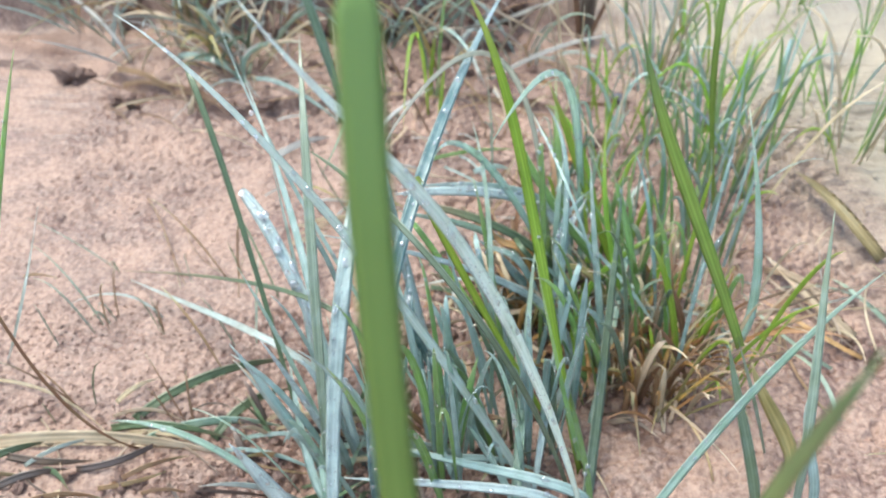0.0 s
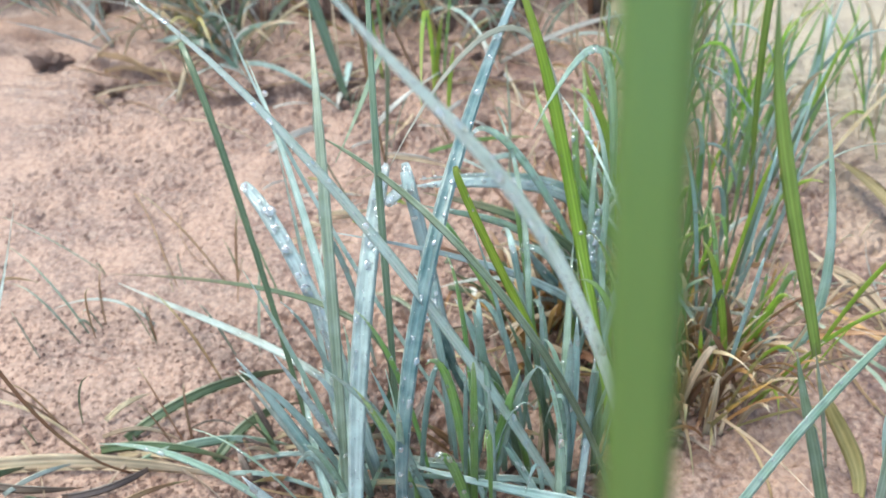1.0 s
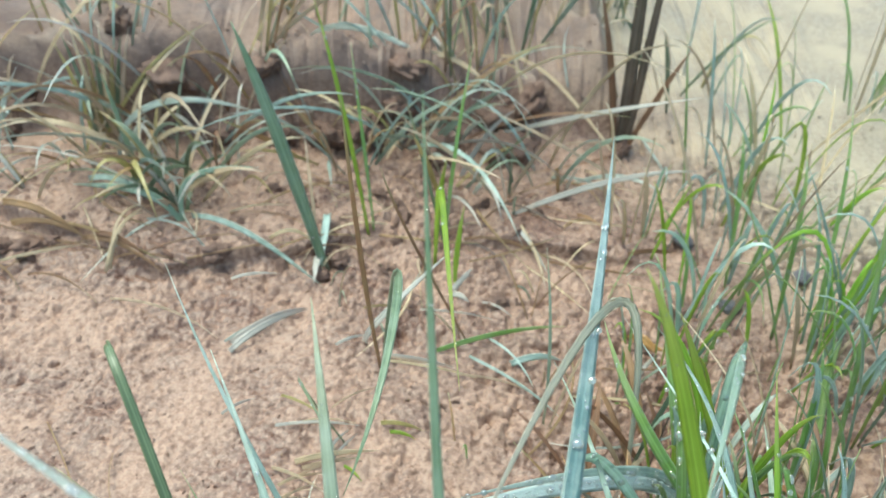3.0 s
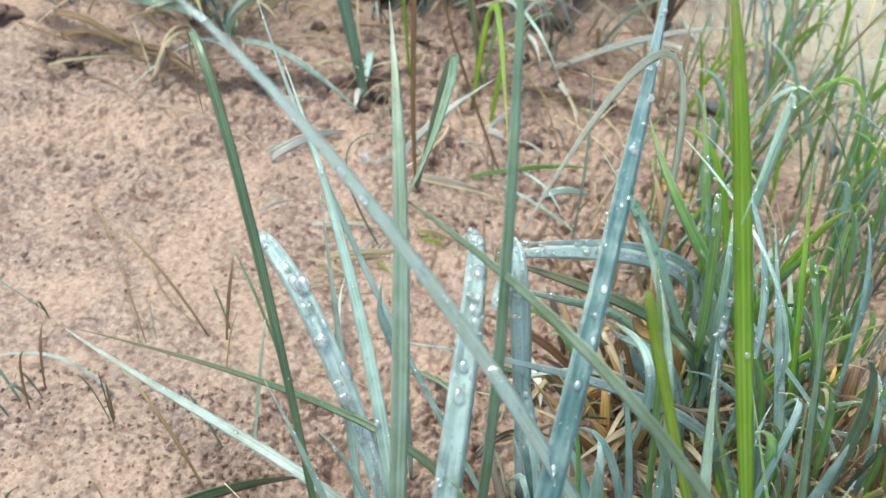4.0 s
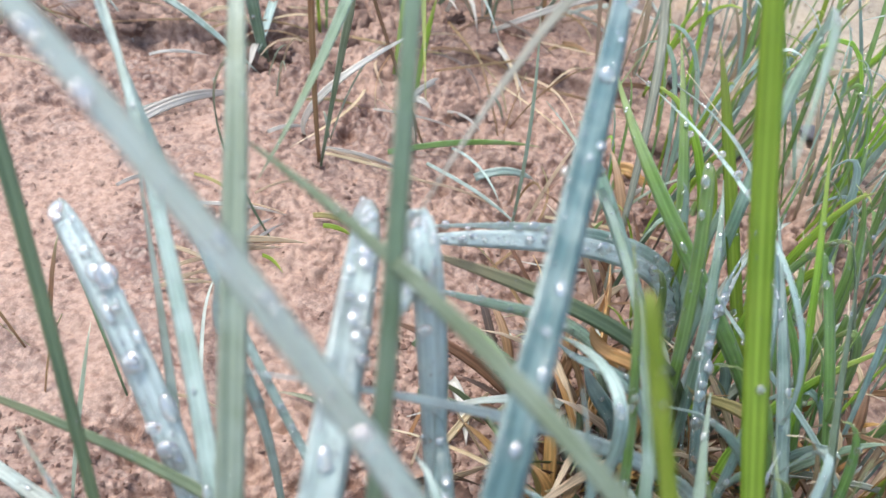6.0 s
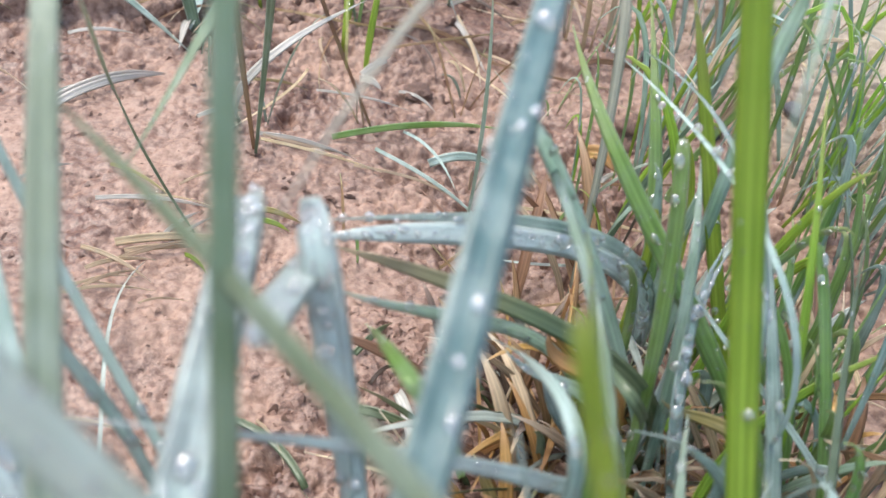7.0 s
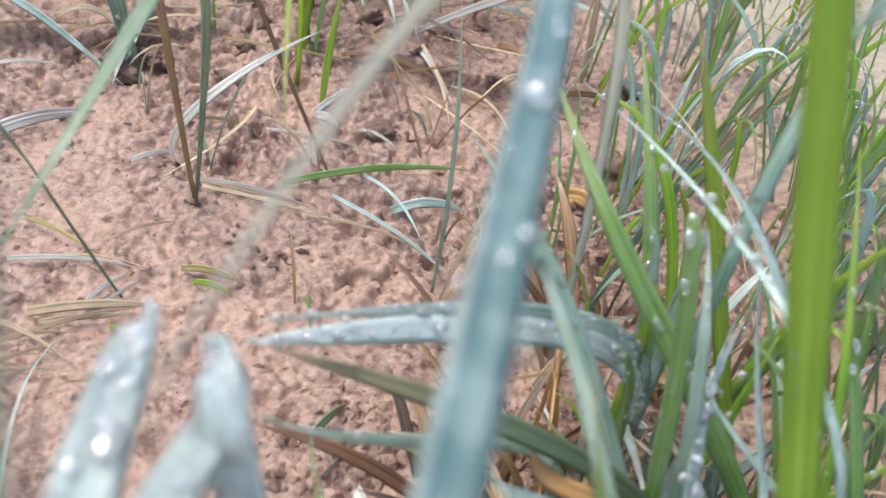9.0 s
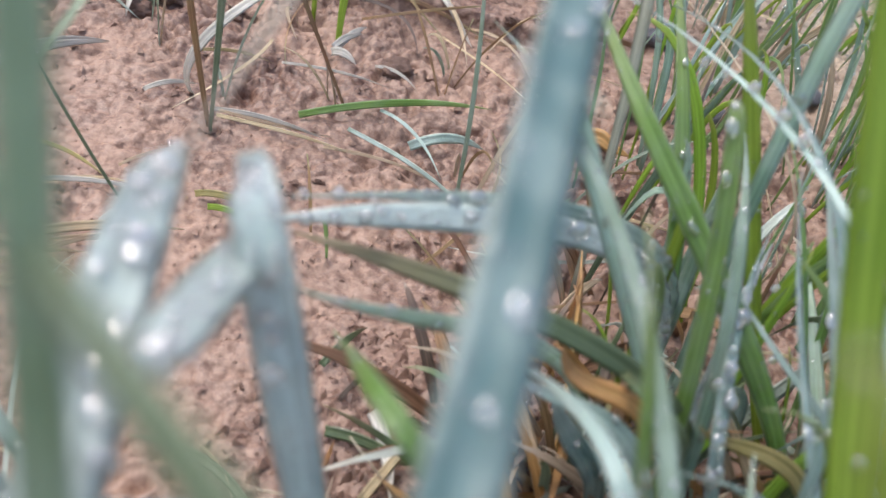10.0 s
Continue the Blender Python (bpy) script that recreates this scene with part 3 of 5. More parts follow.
blade(drooping, "beige", 2.6, (436, 596, 0), (428, 598, 110), (404, 556, 165), (368, 489, 115), wet=0.2, roll=0.0)
blade(drooping, "moss", 2.4, (437, 597, 0), (441, 600, 24), (449, 606, 46), (461, 614, 60))
blade(drooping, "straw", 2.0, (435, 595, 0), (430, 596, 12), (422, 600, 22), (412, 606, 26))
mid_tuft = tuft(0.431, 0.473, "tuft of green and pale grass blades with dew")
leading = blade(mid_tuft, "dew_glint", 4.5, (438, 430, 0), (427, 449.9, 4.1), (360, 453, 165), (299, 483.5, 180), roll=0.9, twist=0.0, wet=0.8, big=0.0012)
big_drop(leading, (382.5, 451.5, 89.9), 1.2)
big_drop(leading, (366.4, 456.9, 121.2), 1)
big_drop(leading, (342.2, 465.6, 157.9), 0.8)
blade(mid_tuft, "green", 3.0, (433.8, 515.7, 0.1), (435.7, 538.5, 74.7), (426, 557.3, 96.7), (432.2, 553.8, 82.4))
leading = blade(mid_tuft, "blue", 3.4, (436.4, 565.1, 0.1), (413.1, 541, 57.7), (391.7, 515.8, 73.5), (373.5, 521.5, 74.4))
big_drop(leading, (374.0, 534.3, 72.8), 1.0)
big_drop(leading, (377.6, 535.6, 72.3), 0.8)
big_drop(leading, (381.8, 537.1, 71.6), 1.0)
big_drop(leading, (396.1, 542.9, 68.6), 1.0)
big_drop(leading, (370.6, 533.6, 73.5), 0.6)
big_drop(leading, (386.4, 539.0, 70.6), 0.6)
blade(mid_tuft, "green", 2.4, (405.6, 537.5, 0.1), (389.7, 478, 101.6), (380.4, 478.9, 116.5), (379.4, 540.5, 44.2))
blade(mid_tuft, "frost", 3.6, (437.6, 479.5, 0), (462.2, 510.7, 25.5), (433, 508.7, 55.5), (350.2, 480.2, 97.2))
blade(mid_tuft, "blue", 3.6, (444.7, 390.6, 0), (480.2, 432.7, 32.4), (515.1, 466.8, 59.9), (553.6, 490.2, 81.7))
blade(mid_tuft, "lime", 4.2, (497.6, 361.6, 0), (471.1, 351.1, 75.8), (457.3, 331.6, 157.8), (454.7, 304, 246.5), roll=0.0, taper=12.0)
blade(mid_tuft, "dew_glint", 4.0, (452, 430, 0), (417.3, 365.7, 225.3), (403.3, 379.4, 193.7), (374.5, 387.5, 234), roll=0.9, twist=0.0)
blade(mid_tuft, "pale", 1.6, (400.8, 463.5, 0), (359, 491.6, 51.8), (323.7, 521.4, 96), (300.6, 557.9, 136.2))
blade(mid_tuft, "blue", 2.2, (414.3, 473.6, 0), (415.2, 465.6, 77.7), (413.8, 501.5, 103.1), (399.2, 581.4, 77.7))
blade(mid_tuft, "dewy", 2.6, (429.9, 493.1, 0), (442.9, 500.5, 75.7), (445.9, 532.7, 100.4), (432.3, 595.3, 78.5))
blade(mid_tuft, "pale", 2.4, (435.9, 468.6, 0.1), (440.2, 485.9, 71.8), (449.6, 497.6, 89.6), (446, 502.5, 55))
blade(mid_tuft, "pale", 2.4, (419.6, 520.8, 0), (407, 480.9, 87), (407.2, 485.4, 103), (403.3, 536.9, 48))
right_tuft = tuft(0.465, 0.524, "tuft of tall yellow-green and blue-green grass blades")
blade(right_tuft, "moss", 2.3, (447.4, 440.7, 0.1), (428.5, 416.5, 110.9), (392.3, 438.5, 147.6), (341.3, 511.6, 111.9), wet=0.3, roll=0.0, taper=4.0)
blade(right_tuft, "yellow", 4.3, (451.1, 450.8, 0.1), (428.8, 504.4, 80.6), (418.8, 531, 137.3), (401.2, 523.2, 171.3), roll=-0.2, twist=0.0, fold=0.15)
blade(right_tuft, "green", 4.2, (476.9, 546.8, 0.1), (447.3, 534.1, 56), (418.8, 549.1, 77.7), (414.8, 592.6, 83.7))
blade(right_tuft, "blue", 3.2, (452.1, 533.2, 0), (420.1, 560.6, 66), (393.6, 548.4, 104.7), (392.4, 494.8, 121.3))
blade(right_tuft, "yellow", 3.8, (474.8, 555.1, 0), (452.7, 567.5, 45.1), (442.1, 576, 79.7), (432.4, 580.6, 100.2))
blade(right_tuft, "green", 3.6, (452, 576.6, 0), (442.7, 562.7, 36.8), (437.8, 576.6, 63.2), (436.5, 618.3, 80.3))
blade(right_tuft, "frost", 4.4, (446.8, 569.2, 0), (448.2, 566.3, 44.2), (423.4, 552.9, 67.3), (369.9, 533.5, 73.1), big=0.0017, wet=2.0, roll=0.0, twist=0.0, fold=0.15, taper=9.0)
blade(right_tuft, "dark", 3.6, (443.3, 540.9, 0), (446.4, 528.7, 45.3), (422.7, 527.1, 66.3), (372.1, 539.3, 65.5), wet=2.0, roll=0.0, taper=6.0)
leading = blade(right_tuft, "pale", 1.2, (464.6, 541.9, 0.1), (451.1, 498, 82.9), (437.9, 515.1, 104.8), (422.8, 601.6, 76.5))
big_drop(leading, (424.5, 591.7, 79.9), 0.7)
big_drop(leading, (428.7, 565.5, 85.2), 0.7)
big_drop(leading, (430.4, 560.8, 86.4), 0.6)
big_drop(leading, (432.3, 555.0, 88.4), 0.9)
big_drop(leading, (434.2, 548.2, 89.0), 1.0)
big_drop(leading, (435.6, 543.1, 88.8), 0.9)
blade(right_tuft, "lime", 4.0, (498.4, 454.2, 77.6), (476.7, 443, 135.3), (456, 428.2, 180.2), (446.4, 411.3, 216.1), roll=0.0, sheath=0.75, fold=0.15)
blade(right_tuft, "blue", 3.6, (512.3, 536.3, 0), (512.4, 480.1, 31.2), (512.9, 471.9, 79.2), (497.9, 508.4, 136.9))
blade(right_tuft, "blue", 3.4, (454.9, 473.2, 0.1), (465.5, 514.9, 17.4), (473.9, 554.8, 28.8), (476.5, 593.2, 34.8))
blade(right_tuft, "green", 2.0, (447.7, 470.6, 0), (454.1, 431.7, 13.5), (444.8, 437.7, 41), (428.7, 488.6, 85.2))
blade(right_tuft, "green", 3.0, (461.8, 567.1, 0), (447.6, 627.6, -8), (486.1, 684.7, -0.4), (569.8, 746.1, 26.5))
blade(right_tuft, "blue", 3.6, (453, 564.2, 0), (447.9, 580.6, 104.5), (438.7, 554.7, 149.1), (412.3, 492.1, 130))
blade(right_tuft, "green", 3.6, (490.4, 550.3, 0), (504.5, 609.5, 5.9), (528.3, 661.4, 9.9), (562.7, 705.9, 12.5))
blade(right_tuft, "yellow", 2.4, (476.4, 536.9, 0), (461.9, 524.6, 42.3), (454.3, 534.8, 72.5), (457.7, 566.6, 92.5))
blade(right_tuft, "green", 3.6, (481.9, 512.8, 0), (470.4, 541.1, 54.9), (459.7, 556.3, 74.6), (464.7, 552.7, 65))
blade(right_tuft, "yellow", 3.4, (451, 502.5, 0), (441.4, 523.1, 19.1), (455, 536.9, 36.7), (491.4, 545.1, 52.4))
blade(right_tuft, "dewy", 3.2, (462.7, 495.9, 0), (459.3, 501.7, 28.3), (454.1, 523.6, 52.2), (451.9, 560.2, 73.8))
blade(right_tuft, "blue", 2.8, (443.4, 528.5, 0), (437, 527.3, 44), (437.1, 540.2, 68.4), (441.4, 568.1, 72.3))
leading = blade(right_tuft, "dewy", 3.2, (453, 525.4, 0), (435.7, 517.6, 45.8), (432, 531.9, 60.4), (455, 567.8, 52.8), big=0.002, wet=3.0)
big_drop(leading, (437.8, 533.5, 49.9), 1.2)
big_drop(leading, (439.6, 535.4, 51.7), 1.1)
big_drop(leading, (440.0, 538.2, 52.8), 0.9)
big_drop(leading, (439.2, 546.5, 54.1), 0.8)
big_drop(leading, (440.5, 545.9, 54.3), 0.9)
big_drop(leading, (442.0, 543.4, 54.7), 1.7)
blade(right_tuft, "pale", 1.6, (492.2, 514.7, 0.2), (476.3, 522, 39.7), (448.6, 530.8, 49.4), (437.9, 550.4, 60.3))
blade(right_tuft, "yellow", 2.6, (444.1, 464.5, 0.1), (401.1, 460.5, 104.5), (385, 463.4, 149.5), (392.5, 468.9, 130.8))
blade(right_tuft, "orange", 3.2, (457.4, 541.1, 0.1), (431.5, 563.3, 13.1), (417.8, 565.7, 23.3), (419.9, 549.5, 34.2))
blade(right_tuft, "dark", 2.6, (447.3, 561.9, 0.1), (427.5, 504.1, 63.2), (420, 505.3, 77.6), (419.9, 556.5, 33.7))
blade(right_tuft, "straw", 1.0, (463.9, 597.7, 0), (476.4, 570.3, 37.8), (467.6, 574.7, 60.4), (440.1, 613.7, 72))
blade(right_tuft, "sage", 1.4, (524.8, 465.9, 0.1), (515.7, 462.5, 30.2), (506, 458.2, 57.5), (496.6, 453.2, 82.4), wet=0.0)
leading = blade(right_tuft, "dewy", 3.8, (448.8, 572.2, 0), (450.2, 569.3, 45.4), (425.4, 555.9, 68.5), (371.9, 536.5, 74.3), roll=0.0, twist=0.0, fold=0.15, wet=2.0, big=0.0012)
big_drop(leading, (373.5, 536.8, 74.6), 0.8)
big_drop(leading, (377.8, 538.3, 74.0), 1.0)
big_drop(leading, (382.5, 539.5, 72.6), 0.6)
front_tuft = tuft(0.362, 0.420, "tuft of broad pale dew-covered blades beside damp litter")
blade(front_tuft, "frost", 6.5, (359.9, 416, -2.1), (347.1, 402.2, 47.6), (343.9, 408.2, 50.8), (336.4, 404, 76.8), wet=1.4, roll=0.0, twist=0.0)
blade(front_tuft, "pale", 4.6, (360, 425, 0), (348.4, 425.6, 8.7), (339, 456.2, 26.8), (334.3, 470, 37.5), wet=1.5)
blade(front_tuft, "blue", 3.4, (364, 424, 0), (342.1, 419.6, 17.7), (359.8, 464, 31.7), (350.4, 476.9, 57.5))
leading = blade(front_tuft, "dewy", 4.4, (384, 444, 0), (382.5, 430.5, 19.8), (359.2, 477.2, 19.8), (341, 481.7, 24.1), wet=1.5, big=0.0016, roll=0.0)
big_drop(leading, (359.2, 457.0, 43.0), 2.0)
big_drop(leading, (352.5, 461.0, 45.0), 1.5)
fore_tuft = tuft(0.440, 0.432, "tuft of upright blue-green blades at the near side of wet grass")
blade(fore_tuft, "blue", 4.4, (427, 428, 0), (425.3, 398.8, -2.3), (427.2, 488.4, 51.5), (429.4, 509.8, 67.5))
blade(fore_tuft, "moss", 4.8, (452, 436, 0), (449.7, 413.6, -3.8), (460.3, 491.6, 22.8), (464.9, 546.6, 80.2))
blade(fore_tuft, "dewy", 3.0, (423, 430, 0), (436.9, 422.8, 13.2), (392.7, 470.6, 25), (378.6, 489.6, 52.6), wet=1.6)
blade(fore_tuft, "green", 2.6, (446, 434, 0), (470.5, 419.4, -7.7), (431.9, 495.7, 41.4), (431.5, 509.1, 59))
edge_tuft = tuft(0.522, 0.440, "thin tuft of grey-green and yellowed blades on sandy soil")
blade(edge_tuft, "sage", 3.4, (527, 432, 0), (523.2, 428.5, 49.2), (523.4, 457.4, 78.3), (525.9, 483.6, 114.7), wet=0.2)
blade(edge_tuft, "moss", 4.2, (515, 434, 0), (517.6, 432.2, 11.6), (503.7, 459.1, 45.8), (499.1, 467.4, 63.9))
blade(edge_tuft, "tan", 6.0, (532, 452, 0), (538.3, 467.8, 7.3), (518.6, 467.3, 27.2), (512.7, 477.6, 43.6), roll=0.0)
blade(edge_tuft, "pale", 3.8, (529, 432, 0), (538.2, 429.8, 29.9), (522, 445.9, 40.3), (525.7, 452.7, 59.2))
blade(right_tuft, "slate", 4.2, (400, 478, 0), (371.6, 469.5, 95.5), (387.1, 492.1, 43.5), (377.3, 502, 71.2), roll=0.0)
blade(right_tuft, "dewy", 2.6, (455, 492, 0), (429.5, 466.1, 77.6), (445.5, 525.7, 48.3), (442, 550, 79.9), wet=0.8)
blade(left_tuft, "pale", 2.2, (354, 505, 0), (348.2, 499.5, 95.2), (339.7, 498.1, 70.4), (342.6, 499.7, 95.8), roll=0.0)
blade(right_tuft, "amber", 3.2, (428, 530, 0), (431.9, 520.1, 80.1), (416.1, 530, 39.7), (411.2, 531.3, 57.7), roll=0.0, twist=0.0, taper=6.0)
blade(right_tuft, "dewy", 3.0, (440, 522, 0), (422.9, 519.4, 74.8), (417, 530.1, 37.8), (404.1, 529.2, 54.7), roll=0.0, wet=1.5)
blade(right_tuft, "tan", 3.2, (468, 528, 0), (458.5, 522.5, 58.8), (445.2, 533.7, 30.3), (437, 530.6, 42.9), roll=0.0)
blade(right_tuft, "slate", 4.4, (428, 532, 0), (431.4, 534.2, 27.7), (422.9, 533.5, 21.3), (414.9, 536.1, 39.6), roll=0.2, taper=5.0)
leading = blade(right_tuft, "frost", 3.4, (437, 530, 0), (449, 553.7, 76.2), (440, 541, 34.6), (453.1, 562.7, 54), roll=0.0, wet=2.5)
big_drop(leading, (442.8, 547.1, 50.9), 1.9)
big_drop(leading, (440.5, 548.0, 52.9), 0.9)
big_drop(leading, (452.0, 553.8, 51.9), 0.8)
big_drop(leading, (453.0, 545.4, 43.3), 0.8)
big_drop(leading, (450.5, 549.1, 46.7), 0.6)
blade(right_tuft, "rot", 1.0, (441, 592, 0), (455.9, 613.8, 68.3), (450.8, 609.2, 38.4), (455.6, 618.6, 61.7))
blade(fore_tuft, "pale", 4.2, (455, 430, 0), (458.4, 426.9, 38), (420.1, 431.5, 23.6), (368, 446.8, 22.6), wet=1.4, roll=0.0)
blade(fore_tuft, "frost", 3.8, (446, 428, 0), (450.9, 424, 37.7), (403.5, 430.3, 18.7), (358.9, 432.7, 16.1), wet=1.4, roll=0.0)
blade(fore_tuft, "pale", 3.0, (404, 440, 0), (391.1, 451.9, 26.2), (385.9, 472, 29.1), (381.1, 496.4, 52.2), wet=1.4)
blade(fore_tuft, "frost", 2.8, (432, 436, 0), (434.2, 438.5, 21.3), (437.5, 493.5, 37), (447.6, 507.5, 55.1), wet=1.2)
tall_tuft = tuft(0.524, 0.610, "tall yellow-green blade on buff sand behind grass")
blade(tall_tuft, "moss", 2.0, (526, 610, 0), (530, 612, 30), (538, 616, 55), (550, 622, 72))
blade(tall_tuft, "lime", 2.8, (524, 609.9, 0), (489.2, 566.5, 141.5), (506.5, 600.5, 109.2), (501.9, 606.3, 175.5), roll=0.0, taper=8.0)
reed_tuft = tuft(0.351, 0.660, "thin brown-stemmed grass plant rooted in bare soil")
blade(reed_tuft, "stem", 2.1, (341.5, 640.2, -0.1), (336.6, 637.7, 49.7), (336.2, 626.8, 100), (336.8, 609.2, 150.9))
blade(reed_tuft, "bone", 2.6, (334.5, 655.6, 0), (332.9, 631.5, 26.3), (344.8, 638.5, 39.3), (370, 675, 36.5))
blade(reed_tuft, "stem", 1.4, (377.1, 656.4, 0), (359.3, 663.8, 35.3), (346.4, 662.9, 65.1), (342.6, 655.6, 91.6))
blade(reed_tuft, "yellow", 2.6, (361.7, 708.7, 0), (363.7, 696.2, 74.9), (362.4, 647, 103.4), (370.9, 562.4, 86.1))
blade(reed_tuft, "moss", 3.0, (342, 637, 0), (351, 640, 106), (360, 567, 112), (342.5, 527.9, 87.6), sheath=0.25, roll=0.0, twist=0.0)
side_tuft = tuft(0.217, 0.473, "sparse grey-green grass on bare sandy soil")
blade(side_tuft, "grey", 2.5, (190.6, 492.5, 0), (227.9, 456.3, 46.5), (238.8, 465.1, 70.2), (219.8, 517.8, 72))
blade(side_tuft, "green", 2.6, (189.9, 476.5, 0), (202.5, 501.3, 58.1), (225.7, 506, 112.2), (258.1, 489.6, 163.6))
blade(side_tuft, "stem", 1.8, (269.7, 451.2, 0), (253.9, 436.8, 28.4), (248.8, 436.4, 75.2), (243.8, 444.8, 142.1))

# dense growth of the main clump, behind and between the leading blades
def growth(x, y, count, seed, kinds, height, spread, lean, width, bias, wet, label, name="grass_tuft", group="grass tufts", rings=12):
    wild_blades(tuft(x, y, label, group, name), count, seed, kinds, height, spread, lean, width, bias, wet, rings)


WET = "dense tuft of wet blue-green grass on sandy soil"
growth(0.492, 0.530, 17, 21, ("green", "yellow", "green", "dewy", "moss", "green"), (0.05, 0.115), 0.024, (0.05, 0.4), (1.6, 3.2), (-0.10, 0.10), 0.7, WET)
growth(0.470, 0.500, 16, 27, ("blue", "dewy", "green", "green", "moss"), (0.05, 0.11), 0.022, (0.05, 0.4), (1.6, 3.4), (-0.15, 0.05), 0.8, WET)
growth(0.510, 0.580, 18, 22, ("moss", "green", "yellow", "green", "pale"), (0.05, 0.11), 0.026, (0.05, 0.4), (1.4, 2.8), (0.0, 0.15), 0.6, "dense tuft of wet green grass behind a blue-green one")
growth(0.470, 0.590, 8, 28, ("green", "yellow", "blue", "green"), (0.05, 0.09), 0.018, (0.05, 0.4), (1.6, 3.0), (-0.05, 0.1), 0.7, "tuft of fresh green grass with dew on its blades")
growth(0.445, 0.555, 5, 29, ("green", "yellow", "blue", "dewy"), (0.03, 0.07), 0.014, (0.05, 0.4), (1.6, 3.0), (0.0, 0.1), 0.9, "short green grass shoots with dew")
growth(0.430, 0.462, 26, 33, ("blue", "green", "dewy", "dewy", "moss"), (0.06, 0.115), 0.022, (0.03, 0.3), (1.8, 3.6), (-0.1, 0.08), 0.9, WET)
growth(0.395, 0.450, 22, 34, ("dewy", "blue", "pale", "green"), (0.05, 0.105), 0.020, (0.03, 0.32), (1.8, 3.6), (-0.12, 0.05), 1.0, WET)
growth(0.362, 0.446, 18, 23, ("dewy", "blue", "pale", "frost"), (0.04, 0.095), 0.018, (0.05, 0.4), (1.8, 3.6), (-0.15, 0.05), 1.0, "low spreading tuft of dew-covered grass")
growth(0.345, 0.440, 6, 35, ("dewy", "blue", "grey"), (0.02, 0.045), 0.018, (0.5, 1.5), (1.8, 3.2), (-0.4, 0.1), 0.8, "flattened wet grass blades on the soil")
growth(0.452, 0.572, 9, 51, ("yellow", "green", "yellow", "blue"), (0.05, 0.085), 0.018, (0.05, 0.35), (1.8, 3.2), (-0.05, 0.05), 0.8, "tuft of fresh yellow-green grass with dew on its blades")
growth(0.480, 0.548, 11, 52, ("yellow", "green", "dewy", "green"), (0.04, 0.08), 0.018, (0.05, 0.4), (1.8, 3.4), (-0.05, 0.05), 0.9, "tuft of fresh yellow-green grass with dew on its blades")
growth(0.462, 0.535, 8, 53, ("dewy", "green", "blue", "dark"), (0.03, 0.06), 0.014, (0.1, 0.5), (1.8, 3.4), (-0.05, 0.05), 1.2, "short wet grass blades covered with drops")
growth(0.500, 0.505, 10, 58, ("yellow", "green", "yellow", "straw"), (0.05, 0.10), 0.02, (0.05, 0.4), (1.6, 3.4), (0.1, -0.05), 0.4, "tuft of bright yellow-green grass")
growth(0.515, 0.645, 12, 54, ("green", "yellow", "pale", "blue"), (0.05, 0.10), 0.025, (0.05, 0.45), (1.2, 2.6), (0.0, 0.1), 0.6, "tuft of fresh green grass with dew on its blades")
growth(0.455, 0.640, 10, 55, ("green", "yellow", "straw", "blue"), (0.03, 0.07), 0.020, (0.1, 0.6), (1.0, 2.0), (0.0, 0.1), 0.6, "thin green grass shoots on bare soil")
# dark litter laid to stand for dark soil and shade at the clump's foot
DARK_FOOT = "dark leaf litter added to darken the foot of wet grass"
for k, (x, y) in enumerate(((0.335, 0.452), (0.362, 0.458), (0.392, 0.466), (0.418, 0.476), (0.448, 0.490), (0.405, 0.452))):
    growth(x, y, 16, 70 + k, ("rot", "rot", "stem", "dark", "straw"), (0.006, 0.02), 0.022, (0.8, 2.4), (1.4, 3.4), (0.0, 0.0), 0.0, DARK_FOOT, "dry_tuft", "dry tufts", 8)
DEAD = "dead straw-coloured leaves at the foot of green grass"
growth(0.478, 0.522, 46, 24, ("straw", "straw", "orange", "stem"), (0.015, 0.05), 0.03, (0.4, 1.4), (1.0, 2.2), (0.2, -0.2), 0.0, DEAD, "dry_tuft", "dry tufts", 8)
growth(0.485, 0.508, 34, 59, ("straw", "straw", "straw", "orange"), (0.025, 0.06), 0.02, (0.1, 0.6), (0.9, 2.0), (0.1, -0.2), 0.0, DEAD, "dry_tuft", "dry tufts", 8)
growth(0.515, 0.530, 30, 36, ("straw", "straw", "orange", "stem"), (0.012, 0.04), 0.03, (0.5, 1.6), (0.8, 2.0), (0.3, -0.2), 0.0, DEAD, "dry_tuft", "dry tufts", 8)
growth(0.425, 0.530, 40, 57, ("stem", "orange", "straw", "rot", "dark", "rot"), (0.008, 0.03), 0.02, (0.4, 1.6), (1.0, 2.8), (0.1, 0.0), 0.0, DEAD, "dry_tuft", "dry tufts", 8)
growth(0.436, 0.536, 34, 56, ("stem", "orange", "straw", "dark", "stem"), (0.010, 0.035), 0.022, (0.3, 1.5), (0.9, 2.4), (0.0, -0.2), 0.0, DEAD, "dry_tuft", "dry tufts", 8)
growth(0.428, 0.552, 22, 25, ("straw", "orange", "stem", "dark"), (0.012, 0.035), 0.016, (0.3, 1.2), (0.9, 2.0), (0.0, -0.2), 0.0, DEAD, "dry_tuft", "dry tufts", 8)
for k, (x, y) in enumerate(((0.425, 0.520), (0.445, 0.545), (0.465, 0.530), (0.490, 0.520), (0.455, 0.600), (0.500, 0.575), (0.43, 0.575))):
    growth(x, y, 12, 80 + k, ("brown", "straw", "brown", "orange", "grey"), (0.006, 0.035), 0.022, (0.6, 2.2), (1.8, 4.2), (0.0, 0.0), 0.0, "broad brown dead leaves on the soil between grass blades", "dry_tuft", "dry tufts", 9)
